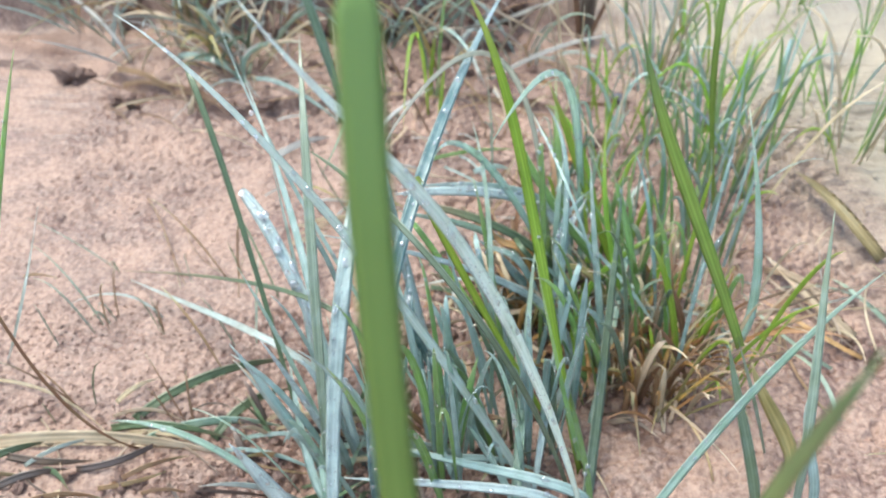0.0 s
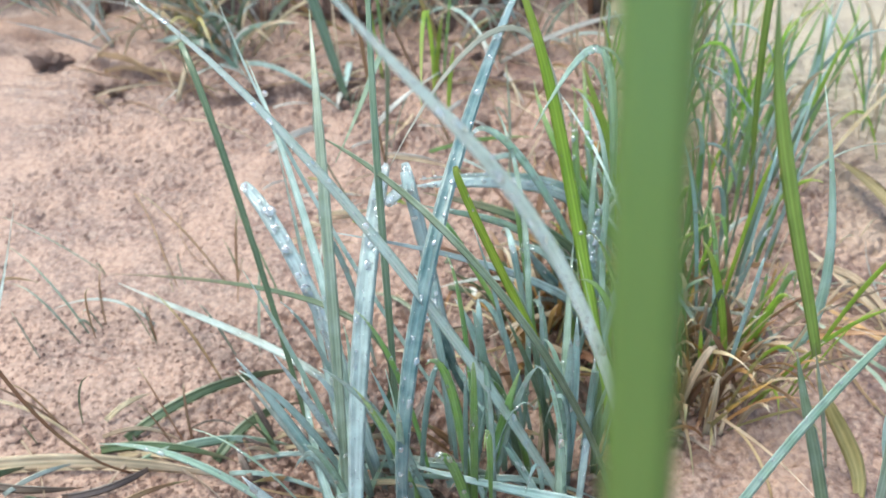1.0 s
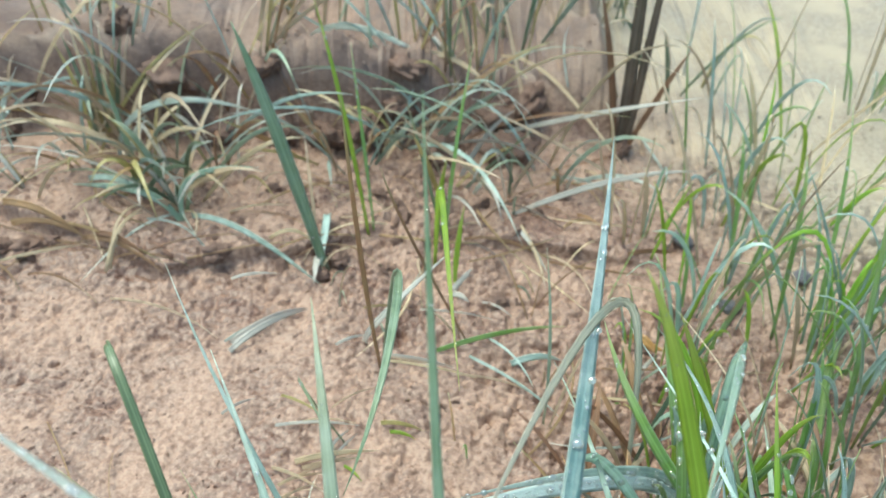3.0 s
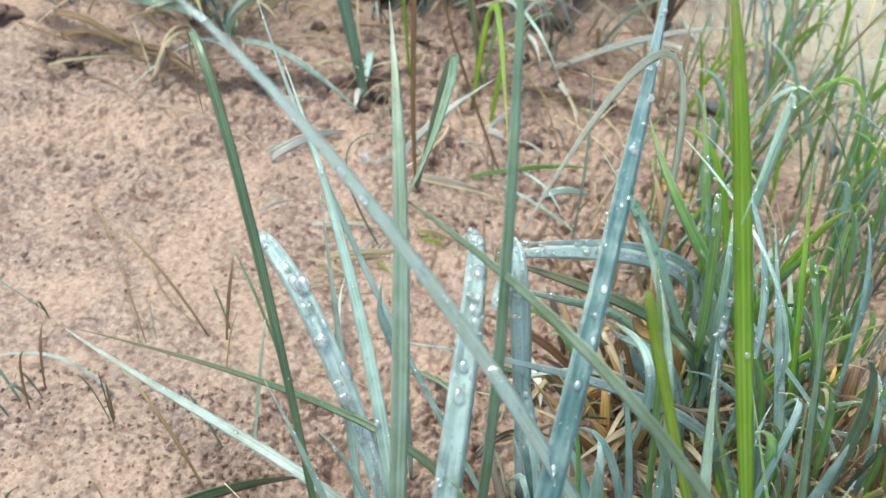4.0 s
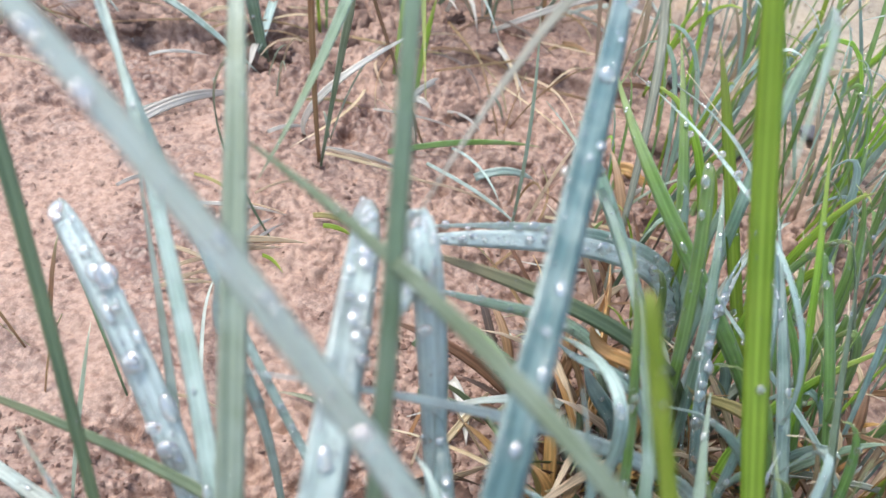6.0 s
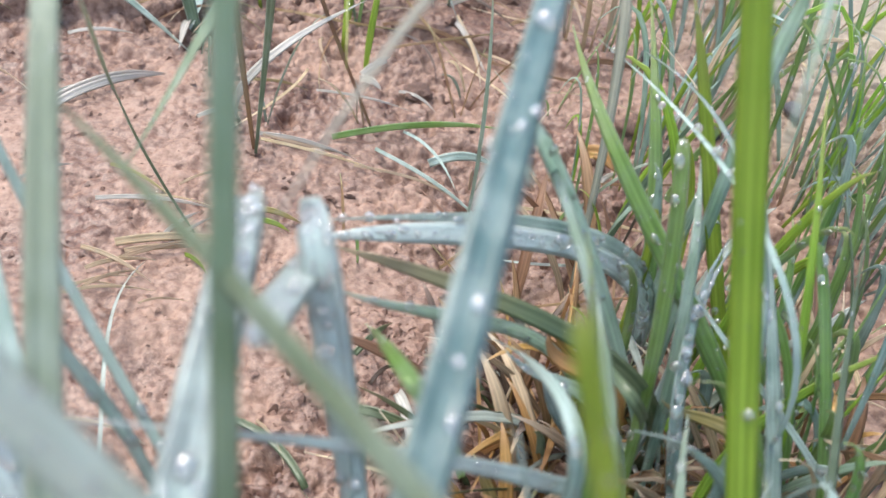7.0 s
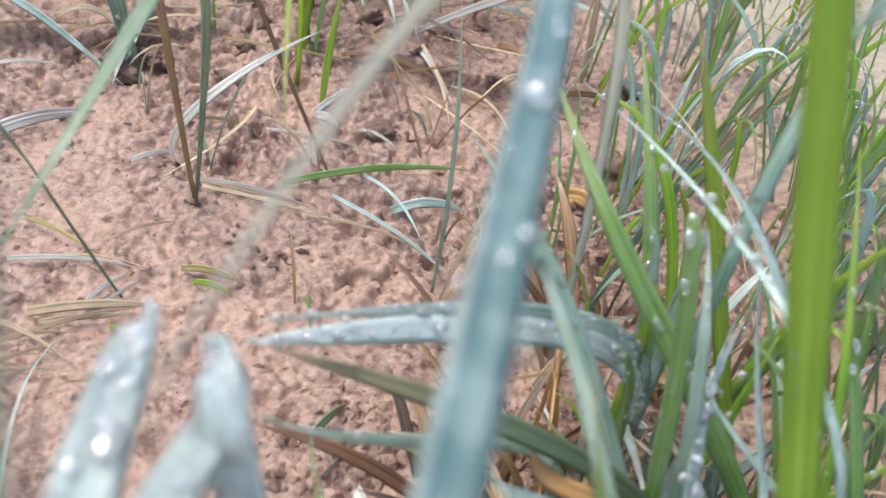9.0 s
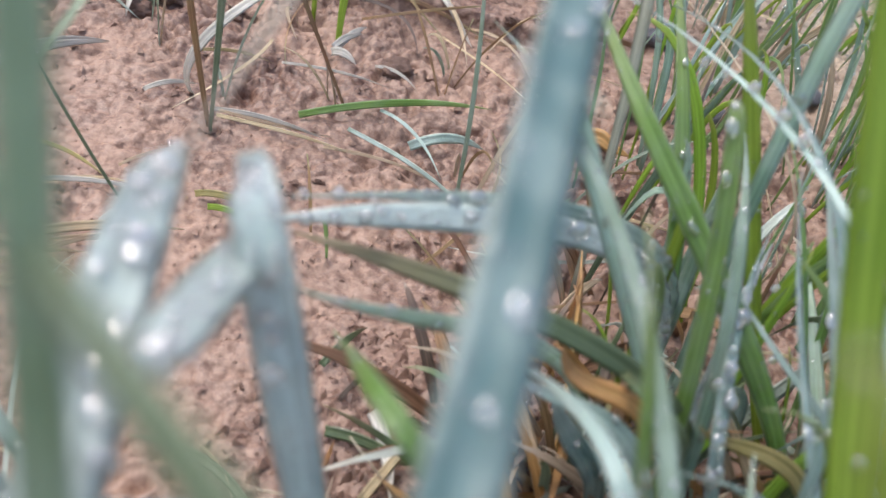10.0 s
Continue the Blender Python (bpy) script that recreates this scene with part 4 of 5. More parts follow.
growth(0.475, 0.560, 24, 37, ("straw", "orange", "stem", "dark"), (0.012, 0.04), 0.025, (0.3, 1.2), (0.9, 2.0), (0.0, -0.2), 0.0, DEAD, "dry_tuft", "dry tufts", 8)

growth(0.472, 0.486, 16, 61, ("orange", "brown", "stem", "straw"), (0.02, 0.05), 0.014, (0.05, 0.5), (1.6, 3.4), (-0.1, 0.1), 0.0, "upright red-brown dead stalks at the foot of grass", "dry_tuft", "dry tufts", 9)
growth(0.483, 0.487, 24, 68, ("orange", "amber", "orange", "tan", "brown"), (0.022, 0.052), 0.010, (0.15, 0.85), (0.7, 1.7), (0.05, -0.15), 0.0, "splayed fan of thin orange-brown dead blades", "dry_tuft", "dry tufts", 9)
growth(0.500, 0.497, 14, 62, ("straw", "orange", "straw", "brown"), (0.02, 0.055), 0.016, (0.1, 0.7), (1.2, 3.0), (0.2, 0.0), 0.0, DEAD, "dry_tuft", "dry tufts", 9)
# dark leaves added in place of the shadow on red-brown soil here
growth(0.418, 0.556, 22, 64, ("rot", "brown", "rot", "orange", "stem"), (0.008, 0.03), 0.016, (0.4, 1.6), (1.8, 3.8), (0.0, 0.0), 0.0, "dark dead leaves added for the shadow on red-brown soil", "dry_tuft", "dry tufts", 9)
growth(0.432, 0.540, 18, 65, ("rot", "brown", "moss", "stem"), (0.015, 0.045), 0.014, (0.2, 0.9), (1.8, 3.6), (0.0, 0.0), 0.0, "dark dead leaves added for the shadow on red-brown soil", "dry_tuft", "dry tufts", 9)
growth(0.420, 0.515, 12, 63, ("orange", "tan", "straw"), (0.012, 0.035), 0.014, (0.3, 1.3), (1.6, 3.6), (0.1, -0.2), 0.0, DEAD, "dry_tuft", "dry tufts", 9)

# thin grass of the open side and along the bank
field = random.Random(31)
for k in range(22):
    x, y = field.uniform(0.51, 0.78), field.uniform(0.62, 0.86)
    t = tuft(x, y, "thin tuft of pale green grass on buff sand", "field tufts")
    wild_blades(t, field.randint(5, 9), 100 + k, ("green", "yellow", "pale", "straw", "green"), (0.04, 0.11), 0.016, (0.1, 0.7), (0.9, 2.2), (0.0, 0.05), 0.3, 10)
for k in range(9):
    x, y = field.uniform(0.455, 0.56), field.uniform(0.64, 0.78)
    t = tuft(x, y, "tuft of green grass among straw on buff sand", "field tufts")
    wild_blades(t, field.randint(6, 10), 150 + k, ("green", "yellow", "pale", "blue", "straw"), (0.04, 0.10), 0.018, (0.1, 0.6), (1.2, 2.6), (0.0, 0.05), 0.4, 10)
for k in range(22):
    x, y = field.uniform(0.08, 0.46), field.uniform(0.765, 0.825)
    t = tuft(x, y, "tuft of green and dry grass under a soil bank", "bank tufts")
    wild_blades(t, field.randint(6, 11), 200 + k, ("sage", "straw", "tan", "straw", "bone", "pale", "grey", "stem"), (0.03, 0.085), 0.018, (0.3, 1.6), (1.2, 2.8), (0.0, -0.1), 0.2, 10)
for k in range(9):
    x, y = field.uniform(0.13, 0.40), field.uniform(0.735, 0.775)
    t = tuft(x, y, "small tuft of green and dry grass on the soil", "bank tufts")
    wild_blades(t, field.randint(4, 7), 250 + k, ("moss", "straw", "bone", "tan"), (0.02, 0.06), 0.012, (0.4, 1.6), (1.2, 3.0), (0.0, 0.0), 0.2, 10)
for k in range(30):
    x, y = field.uniform(0.0, 0.5), field.uniform(0.83, 1.02)
    t = tuft(x, y, "tuft of grass on top of a soil bank", "bank tufts")
    wild_blades(t, 9, 300 + k, ("tan", "moss", "sage", "straw", "moss", "grey"), (0.04, 0.11), 0.025, (0.1, 0.6), (1.2, 2.8), (0.0, 0.0), 0.0, 9)

# single plants between the crusted ledge and the bank
post = tuft(0.460, 0.804, "dark wet grass stem at the end of a soil bank", "bank tufts")
blade(post, "rot", 7.0, (460, 804, 0), (459, 804, 40), (458, 805, 80), (456, 806, 140), sheath=0.9)
blade(post, "brown", 4.0, (457, 803, 0), (453, 803, 30), (446, 804, 60), (438, 806, 90), sheath=0.9)
blade(post, "rot", 4.5, (463, 803, 0), (465, 804, 30), (466, 806, 70), (469, 808, 120), sheath=0.9)
blade(post, "brown", 3.0, (462, 801, 0), (470, 800, 20), (478, 801, 42), (488, 803, 60), sheath=0.9)
arch = tuft(0.198, 0.774, "pale arching grass blades in front of a soil bank", "bank tufts")
blade(arch, "grey", 3.4, (196, 775, 0), (200, 775, 42), (240, 775, 46), (272, 775, 33), roll=0.1)
blade(arch, "straw", 2.0, (198, 777, 0), (204, 782, 30), (216, 792, 50), (236, 806, 58))
blade(arch, "grey", 4.0, (200, 780, 0), (202, 783, 8), (204, 788, 14), (208, 793, 18), roll=0.0)
arch = tuft(0.212, 0.768, "pale arching dead blades on the soil by a bank", "bank tufts")
blade(arch, "straw", 3.0, (213, 769, 0), (198, 766, 24), (170, 765, 42), (142, 765, 25), roll=0.1)
blade(arch, "straw", 1.6, (215, 768, 0), (208, 772, 14), (200, 778, 24), (190, 786, 32))
arch = tuft(0.130, 0.778, "tall pale dead blade by a soil bank", "bank tufts")
blade(arch, "grey", 3.6, (130, 778, 0), (134, 779, 16), (142, 780, 32), (155, 781, 52), roll=0.0)
arch = tuft(0.186, 0.790, "yellow-green grass tuft under a soil bank", "bank tufts")
for k in range(9):
    blade(arch, ("tan", "moss", "straw")[k % 3], 2.6, (178 + 2 * k, 790, 0), (178 + 2.2 * k, 792, 20), (176 + 3 * k, 794, 40), (168 + 5 * k, 798, 56 + 5 * (k % 3)))
arch = tuft(0.242, 0.722, "blue-green drooping grass blades by a crusted ledge", "ledge plants")
blade(arch, "blue", 3.8, (242, 722, 0), (232, 730, 22), (212, 735, 16), (187, 737, 15), roll=0.1)
blade(arch, "blue", 3.4, (242, 724, 0), (236, 733, 24), (250, 735, 30), (278, 737, 28), roll=0.1)
stalk_long = tuft(0.460, 0.768, "long straw-coloured stalk leaning over the soil", "bank tufts")
blade(stalk_long, "straw", 2.2, (460, 768, 0), (440, 765, 16), (414, 761, 33), (382, 760, 50))
arch = tuft(0.320, 0.830, "pale dry leaves hanging over a soil bank", "bank tufts")
blade(arch, "grey", 3.6, (285, 852, 30), (300, 846, 52), (330, 836, 50), (366, 822, 30))
blade(arch, "straw", 3.0, (330, 840, 20), (350, 830, 48), (375, 820, 44), (398, 806, 20))
plant = tuft(0.306, 0.709, "broad-bladed green grass plant by a crusted ledge", "ledge plants")
blade(plant, "moss", 6.0, (312, 700, 0), (300, 712, 40), (288, 725, 75), (276, 735, 104), roll=0.2)
blade(plant, "straw", 1.4, (308, 706, 0), (306, 716, 20), (303, 728, 34), (300, 742, 44))
plant = tuft(0.328, 0.727, "tall thin green grass plant by a crusted ledge", "ledge plants")
blade(plant, "yellow", 2.0, (330, 722, 0), (324, 732, 40), (316, 745, 78), (306, 758, 108), roll=0.2)
blade(plant, "green", 1.6, (332, 726, 0), (330, 730, 30), (326, 740, 60), (322, 756, 84))
plant = tuft(0.364, 0.725, "small green grass plant by a crusted ledge", "ledge plants")
blade(plant, "yellow", 2.8, (362, 722, 0), (362, 724, 12), (363, 728, 26), (366, 732, 40))
blade(plant, "green", 2.2, (366, 722, 0), (368, 726, 30), (371, 734, 60), (376, 744, 92))
blade(plant, "yellow", 2.4, (371, 692, 0), (371, 695, 10), (372, 699, 22), (374, 703, 36))
blade(plant, "dark", 1.6, (366, 720, 0), (360, 730, 20), (353, 740, 42), (346, 752, 60))

# ---------------------------------------------------------------- litter, clods, crumbs
def straw(x, y, heading, length, width, arch=0.004, kind="straw", label="pale dry straw lying on the soil", curl=0.1):
    h = radians(heading)
    d, s = Vector((math.cos(h), math.sin(h), 0)), Vector((-math.sin(h), math.cos(h), 0))
    a = Vector((x, y, 0))
    e = a + d * length
    base = new("straw")
    base.location = (x, y, lie(x, y))
    tagged(base, label, "straw", "straw litter")
    pts = [a, a + d * length * 0.33 + s * length * curl, a + d * length * 0.66 + s * length * curl, e]
    near = [(p.x + i * 0.0015, p.y + j * 0.0015) for p in pts for i in (-1, 0, 1) for j in (-1, 0, 1)]
    top = ground_height([n[0] for n in near], [n[1] for n in near]).reshape(4, 9).max(1).tolist()
    c = [Vector((p.x, p.y, top[i] + 0.0012 + (arch if i in (1, 2) else 0))) - base.location for i, p in enumerate(pts)]
    part("stalk", blade_mesh(c, width, 0.0, 0.3, LEAF[kind], 12, 0.9, 0.6), None, base)
    return base


CLODS = [lump_mesh("clod", 50 + k, CLOD, 0.75, 4) for k in range(4)]
STONES = [lump_mesh("stone", 60 + k, STONE, 0.25) for k in range(3)]


def clod(x, y, size, which=0, turn=0.0, label="dark damp clod of soil", stone=False):
    ob = new("stone" if stone else "clod", (STONES if stone else CLODS)[which % (3 if stone else 4)])
    ob.location, ob.rotation_euler, ob.scale = (x, y, lie(x, y) + size * 0.12), (0.2 * which, 0.3, turn), (size, size * 0.8, size * 0.7)
    return tagged(ob, label, "stone" if stone else "clod", "stones" if stone else "clods")


litter = random.Random(41)
for k in range(64):
    zone = litter.random()
    if zone < 0.35:
        x, y = litter.uniform(0.40, 0.58), litter.uniform(0.50, 0.62)
    elif zone < 0.7:
        x, y = litter.uniform(0.15, 0.48), litter.uniform(0.70, 0.82)
    else:
        x, y = litter.uniform(0.17, 0.62), litter.uniform(0.46, 0.80)
    straw(x, y, litter.uniform(0, 360), litter.uniform(0.018, 0.06), litter.uniform(0.0005, 0.0013), litter.uniform(0.001, 0.006),
          litter.choice(("straw", "straw", "stem", "grey")), curl=litter.uniform(-0.2, 0.2))

seed_bed = random.Random(77)
for k in range(16):
    x, y = seed_bed.uniform(0.20, 0.32), seed_bed.uniform(0.455, 0.56)
    t = tuft(x, y, "thin brown-green grass seedling on bare soil", "seedlings", "seedling")
    wild_blades(t, seed_bed.randint(1, 3), 400 + k, ("stem", "dark", "stem", "sage"), (0.015, 0.04), 0.004, (0.2, 0.8), (0.6, 1.3), (-0.4, 0.3), 0.0, 8)
for k in range(10):
    x, y = seed_bed.uniform(0.31, 0.44), seed_bed.uniform(0.60, 0.69)
    t = tuft(x, y, "thin brown-green grass seedling on bare soil", "seedlings", "seedling")
    wild_blades(t, seed_bed.randint(1, 3), 430 + k, ("stem", "sage", "straw", "green"), (0.01, 0.04), 0.004, (0.2, 0.9), (0.6, 1.2), (0.0, 0.0), 0.0, 8)

straw(0.2078, 0.4457, 2, 0.100, 0.0068, 0.004, label="thick bent straw stalk lying on damp soil", curl=0.05)
straw(0.1941, 0.4784, -24, 0.075, 0.0016, 0.004)
straw(0.2222, 0.4604, -55, 0.043, 0.0012, 0.002)
straw(0.2572, 0.4585, -21, 0.055, 0.0018, 0.003)
straw(0.3114, 0.4574, -6, 0.060, 0.0020, 0.004, "pale", "pale green leaf lying on the soil")
straw(0.3205, 0.4692, -16, 0.055, 0.0016, 0.004)
straw(0.3432, 0.6449, -6, 0.030, 0.0008, 0.001, curl=-0.03)
straw(0.2159, 0.6929, 78, 0.040, 0.0011, 0.010)
straw(0.1573, 0.7258, -22, 0.090, 0.0016, 0.002, "stem", "dark brown root along a crack in the soil", 0.06)
straw(0.2165, 0.6092, -59, 0.080, 0.0008, 0.004, "stem", "thin brown stalk lying on the soil", 0.04)
straw(0.3103, 0.6107, 0, 0.024, 0.0006, 0.001)
straw(0.306, 0.5736, 28, 0.018, 0.0006, 0.002)
straw(0.3709, 0.6856, 58, 0.016, 0.0022, 0.002, "bone", "small pale leaf lying on the soil", 0.02)
straw(0.2207, 0.675, -22, 0.055, 0.0010, 0.002)
straw(0.4209, 0.7736, -37, 0.043, 0.0014, 0.006, "grey")
straw(0.3932, 0.8023, 39, 0.027, 0.0009, 0.004)
straw(0.1872, 0.7538, -27, 0.052, 0.0030, 0.008, "pale", "drooping pale green leaf on the soil", 0.02)
straw(0.2454, 0.7264, -32, 0.080, 0.0028, 0.010, "pale", "drooping pale green leaf on the soil", 0.02)
straw(0.2419, 0.7304, 74, 0.049, 0.0022, 0.012, "dark", "drooping green leaf on the soil")
straw(0.6013, 0.5859, 115, 0.072, 0.0068, 0.014, "tan", "broad yellowed leaf lying on the sand")
straw(0.575, 0.532, 119, 0.062, 0.0055, 0.008, label="broad dry straw leaf lying on the sand")
straw(0.2628, 0.4635, 31, 0.073, 0.0042, 0.006, "dark", "wet dark green leaf pressed onto the soil")
straw(0.2998, 0.4562, 46, 0.040, 0.0040, 0.006, "dark", "wet dark green leaf pressed onto the soil")
straw(0.270, 0.452, 12, 0.060, 0.0040, 0.005, "blue", "wet green leaf pressed onto the soil")

edge_litter = random.Random(93)
straw(0.159, 0.723, -15, 0.040, 0.0026, 0.002, "brown", "thick brown root along a crusted ledge", 0.03)
straw(0.196, 0.713, -27, 0.052, 0.0024, 0.002, "brown", "thick brown root along a crusted ledge", 0.03)
straw(0.214, 0.691, 75, 0.036, 0.0014, 0.008, curl=0.02)
straw(0.310, 0.728, -92, 0.032, 0.0040, 0.003, "pale", "folded pale dewy leaf on the soil", 0.03)
straw(0.402, 0.725, -74, 0.036, 0.0014, 0.006, curl=0.04)
straw(0.389, 0.798, 34, 0.027, 0.0014, 0.006)
straw(0.3775, 0.6483, -39, 0.046, 0.0013, 0.004, "pale", "thin shining wet leaf lying on the soil", 0.03)
straw(0.3858, 0.6569, -54, 0.030, 0.0010, 0.004, "pale", "thin shining wet leaf lying on the soil", 0.06)
straw(0.3716, 0.6377, -16, 0.037, 0.0009, 0.002)
straw(0.3637, 0.6497, 16, 0.057, 0.0022, 0.003, "green", "long green leaf lying on the soil", 0.02)
straw(0.3086, 0.5834, 18, 0.017, 0.0012, 0.001)
straw(0.3428, 0.6426, -9, 0.038, 0.0011, 0.001, curl=0.02)
straw(0.3262, 0.5948, 53, 0.015, 0.0010, 0.001, "bone", "small wet leaf lying on the soil", 0.04)
straw(0.3141, 0.5391, -11, 0.022, 0.0009, 0.001)
straw(0.3076, 0.7058, -89, 0.018, 0.0034, 0.004, "bone", "small pale leaf lying on the soil", 0.03)
straw(0.3697, 0.6825, -31, 0.009, 0.0026, 0.002, "bone", "small pale leaf lying on the soil", 0.03)
straw(0.3832, 0.6772, -31, 0.015, 0.0010, 0.002, "bone", "thin pale stalk lying on the soil", 0.03)
straw(0.3948, 0.6462, 3, 0.021, 0.0030, 0.003, "pale", "wet pale leaf lying on the soil", 0.03)
straw(0.4255, 0.5555, -60, 0.012, 0.0030, 0.003, "bone", "pale curled dead leaf on damp soil", 0.05)
stalk = tuft(0.4065, 0.616, "thin yellow-green grass shoot on bare soil", "seedlings", "seedling")
blade(stalk, "sage", 1.2, (406, 616, 0), (407, 622, 22), (406, 630, 46), (402, 640, 70), rings=14)
blade(stalk, "straw", 1.2, (408, 615, 0), (412, 620, 14), (418, 628, 26), (426, 636, 34), rings=14)
for k in range(18):
    spot = edge_litter.choice(((0.364, 0.624), (0.366, 0.560), (0.343, 0.640), (0.352, 0.628)))
    clod(spot[0] + edge_litter.gauss(0, 0.005), spot[1] + edge_litter.gauss(0, 0.004), edge_litter.uniform(0.0010, 0.0024), k, edge_litter.uniform(0, 6), "small dark crumb of humus on the soil")
# stalks repeated along the ledge draw the dark shade line under its lip
for x, y, heading in ((0.135, 0.730, -18), (0.175, 0.715, -20), (0.215, 0.700, -8), (0.250, 0.696, 14), (0.290, 0.706, 17), (0.335, 0.722, -8), (0.375, 0.719, -14), (0.415, 0.708, -10)):
    straw(x, y, heading, edge_litter.uniform(0.035, 0.05), edge_litter.uniform(0.0008, 0.0015), 0.0015, "stem", "dark root added for the shade line under a crusted ledge", edge_litter.uniform(-0.08, 0.08))
for k in range(34):
    x = edge_litter.uniform(0.12, 0.45)
    y = edge_litter.uniform(0.69, 0.77)
    straw(x, y, edge_litter.uniform(-70, 60), edge_litter.uniform(0.015, 0.055), edge_litter.uniform(0.0005, 0.0015), edge_litter.uniform(0.001, 0.010),
          edge_litter.choice(("straw", "stem", "stem", "grey", "straw", "rot")), "broken dry stalk lying along a crusted ledge", edge_litter.uniform(-0.25, 0.25))
straw(0.3238, 0.5969, 56, 0.014, 0.0012, 0.001, "bone", "small wet leaf lying on the soil", 0.05)
straw(0.3162, 0.5911, 13, 0.021, 0.0016, 0.001, label="short pale straw lying on the soil", curl=0.03)
straw(0.3034, 0.5758, 5, 0.018, 0.0006, 0.001)
straw(0.3244, 0.5732, 14, 0.012, 0.0006, 0.001)
straw(0.2782, 0.6516, 36, 0.036, 0.0030, 0.003, "bone", "pale grey dead leaf lying on the soil", 0.05)
straw(0.2816, 0.615, 29, 0.014, 0.0012, 0.001, "bone", "pale grey dead leaf lying on the soil", 0.05)
straw(0.3471, 0.6079, -15, 0.010, 0.0016, 0.001, "yellow", "small yellow leaf lying on the soil", 0.05)
straw(0.3312, 0.5929, -44, 0.010, 0.0012, 0.001, "yellow", "small yellow leaf lying on the soil", 0.05)
straw(0.358, 0.5439, -53, 0.013, 0.0008, 0.001)
straw(0.3896, 0.5561, -77, 0.020, 0.0030, 0.003, "bone", "pale curled dead leaf on damp soil", 0.05)
straw(0.3805, 0.5502, -20, 0.020, 0.0026, 0.002, "dark", "dark green leaf lying on damp soil", 0.05)
straw(0.3782, 0.5662, 53, 0.015, 0.0018, 0.002, "dark", "dark green leaf lying on damp soil", 0.02)
straw(0.4173, 0.5684, -69, 0.021, 0.0022, 0.004, "orange", "orange dead leaf on damp soil", 0.02)
straw(0.4098, 0.5555, -56, 0.021, 0.0012, 0.002, "orange", "orange dead stalk on damp soil", 0.02)
straw(0.285, 0.7112, -8, 0.024, 0.0018, 0.006, "straw")
straw(0.4337, 0.559, -104, 0.014, 0.0036, 0.004, "bone", "pale curled dead leaf on damp soil", 0.05)
straw(0.4476, 0.6587, -20, 0.013, 0.0030, 0.002, "orange", "small orange dead leaf on the soil", 0.03)
stalk = tuft(0.333, 0.602, "thin brown-green arching shoot on bare soil", "seedlings", "seedling")
blade(stalk, "moss", 1.3, (333, 602, 0), (308, 617, 29), (318, 589, 70), (345, 514, 125), rings=16)
stalk = tuft(0.330, 0.518, "thin bowed grey stalk on bare soil", "seedlings", "seedling")
blade(stalk, "grey", 1.2, (330, 518, 0), (327, 543, 15), (318, 564, 14), (322, 589, 2), rings=16)
near_litter = random.Random(91)
straw(0.3418, 0.6454, -10, 0.031, 0.0013, 0.002, "bone", "bleached wet straw lying on the soil", 0.03)
straw(0.3033, 0.6099, 0, 0.032, 0.0013, 0.002, "bone", "bleached wet straw lying on the soil", 0.03)
straw(0.3241, 0.6180, 35, 0.020, 0.0008, 0.002, "straw", "thin dry straw lying on the soil", 0.03)
straw(0.3036, 0.6238, -29, 0.022, 0.0011, 0.002, "tan", "thin yellowed stalk lying on the soil", 0.03)
straw(0.3317, 0.6725, -1, 0.022, 0.0010, 0.002, "tan", "thin yellowed stalk lying on the soil", 0.03)
straw(0.3562, 0.6714, -8, 0.032, 0.0008, 0.002, "bone", "bleached wet straw lying on the soil", 0.03)
straw(0.2785, 0.6465, 40, 0.038, 0.0026, 0.004, "bone", "bleached wet leaf lying on the soil", 0.05)
straw(0.3700, 0.6854, 50, 0.013, 0.0022, 0.002, "bone", "small bleached leaf lying on the soil", 0.03)
straw(0.4460, 0.6395, 49, 0.016, 0.0020, 0.002, "bone", "small bleached leaf lying on the soil", 0.03)
straw(0.4463, 0.6612, -38, 0.012, 0.0050, 0.004, "orange", "curled orange-brown dead leaf on the soil", 0.05)
straw(0.3102, 0.5758, 36, 0.015, 0.0009, 0.002, "straw", "thin dry straw lying on the soil", 0.03)
straw(0.3066, 0.5737, 11, 0.021, 0.0008, 0.002, "straw", "thin dry straw lying on the soil", 0.03)
straw(0.4511, 0.7095, 15, 0.025, 0.0022, 0.002, "brown", "brown dead leaf lying between grass blades", 0.03)
straw(0.4304, 0.7385, -48, 0.016, 0.0016, 0.002, "brown", "brown dead leaf lying between grass blades", 0.03)
straw(0.2751, 0.6521, 36, 0.021, 0.0012, 0.002, "grey", "thin grey stalk lying on the soil", 0.03)
straw(0.3219, 0.6513, 22, 0.014, 0.0014, 0.002, "bone", "bleached wet straw lying on the soil", 0.03)
straw(0.3131, 0.5937, 10, 0.031, 0.0024, 0.002, "straw", "flat dry straw lying on the soil", 0.03)
straw(0.3155, 0.5877, 26, 0.023, 0.0012, 0.002, "straw", "thin dry straw lying on the soil", 0.03)
straw(0.3052, 0.5911, -27, 0.023, 0.0014, 0.002, "straw", "thin dry straw lying on the soil", 0.03)
straw(0.3434, 0.6118, -9, 0.017, 0.0018, 0.002, "tan", "thin yellowed stalk lying on the soil", 0.03)
straw(0.2440, 0.6960, 148, 0.017, 0.0020, 0.003, "brown", "thick brown root along a crusted ledge", 0.03)
straw(0.1536, 0.7315, -24, 0.051, 0.0036, 0.004, "brown", "thick brown root along a crusted ledge", 0.03)
straw(0.2042, 0.7108, -27, 0.031, 0.0030, 0.003, "brown", "thick brown root along a crusted ledge", 0.03)
straw(0.2152, 0.6928, 78, 0.038, 0.0016, 0.006, "straw", "pale dry straw leaning on a crusted ledge", 0.03)
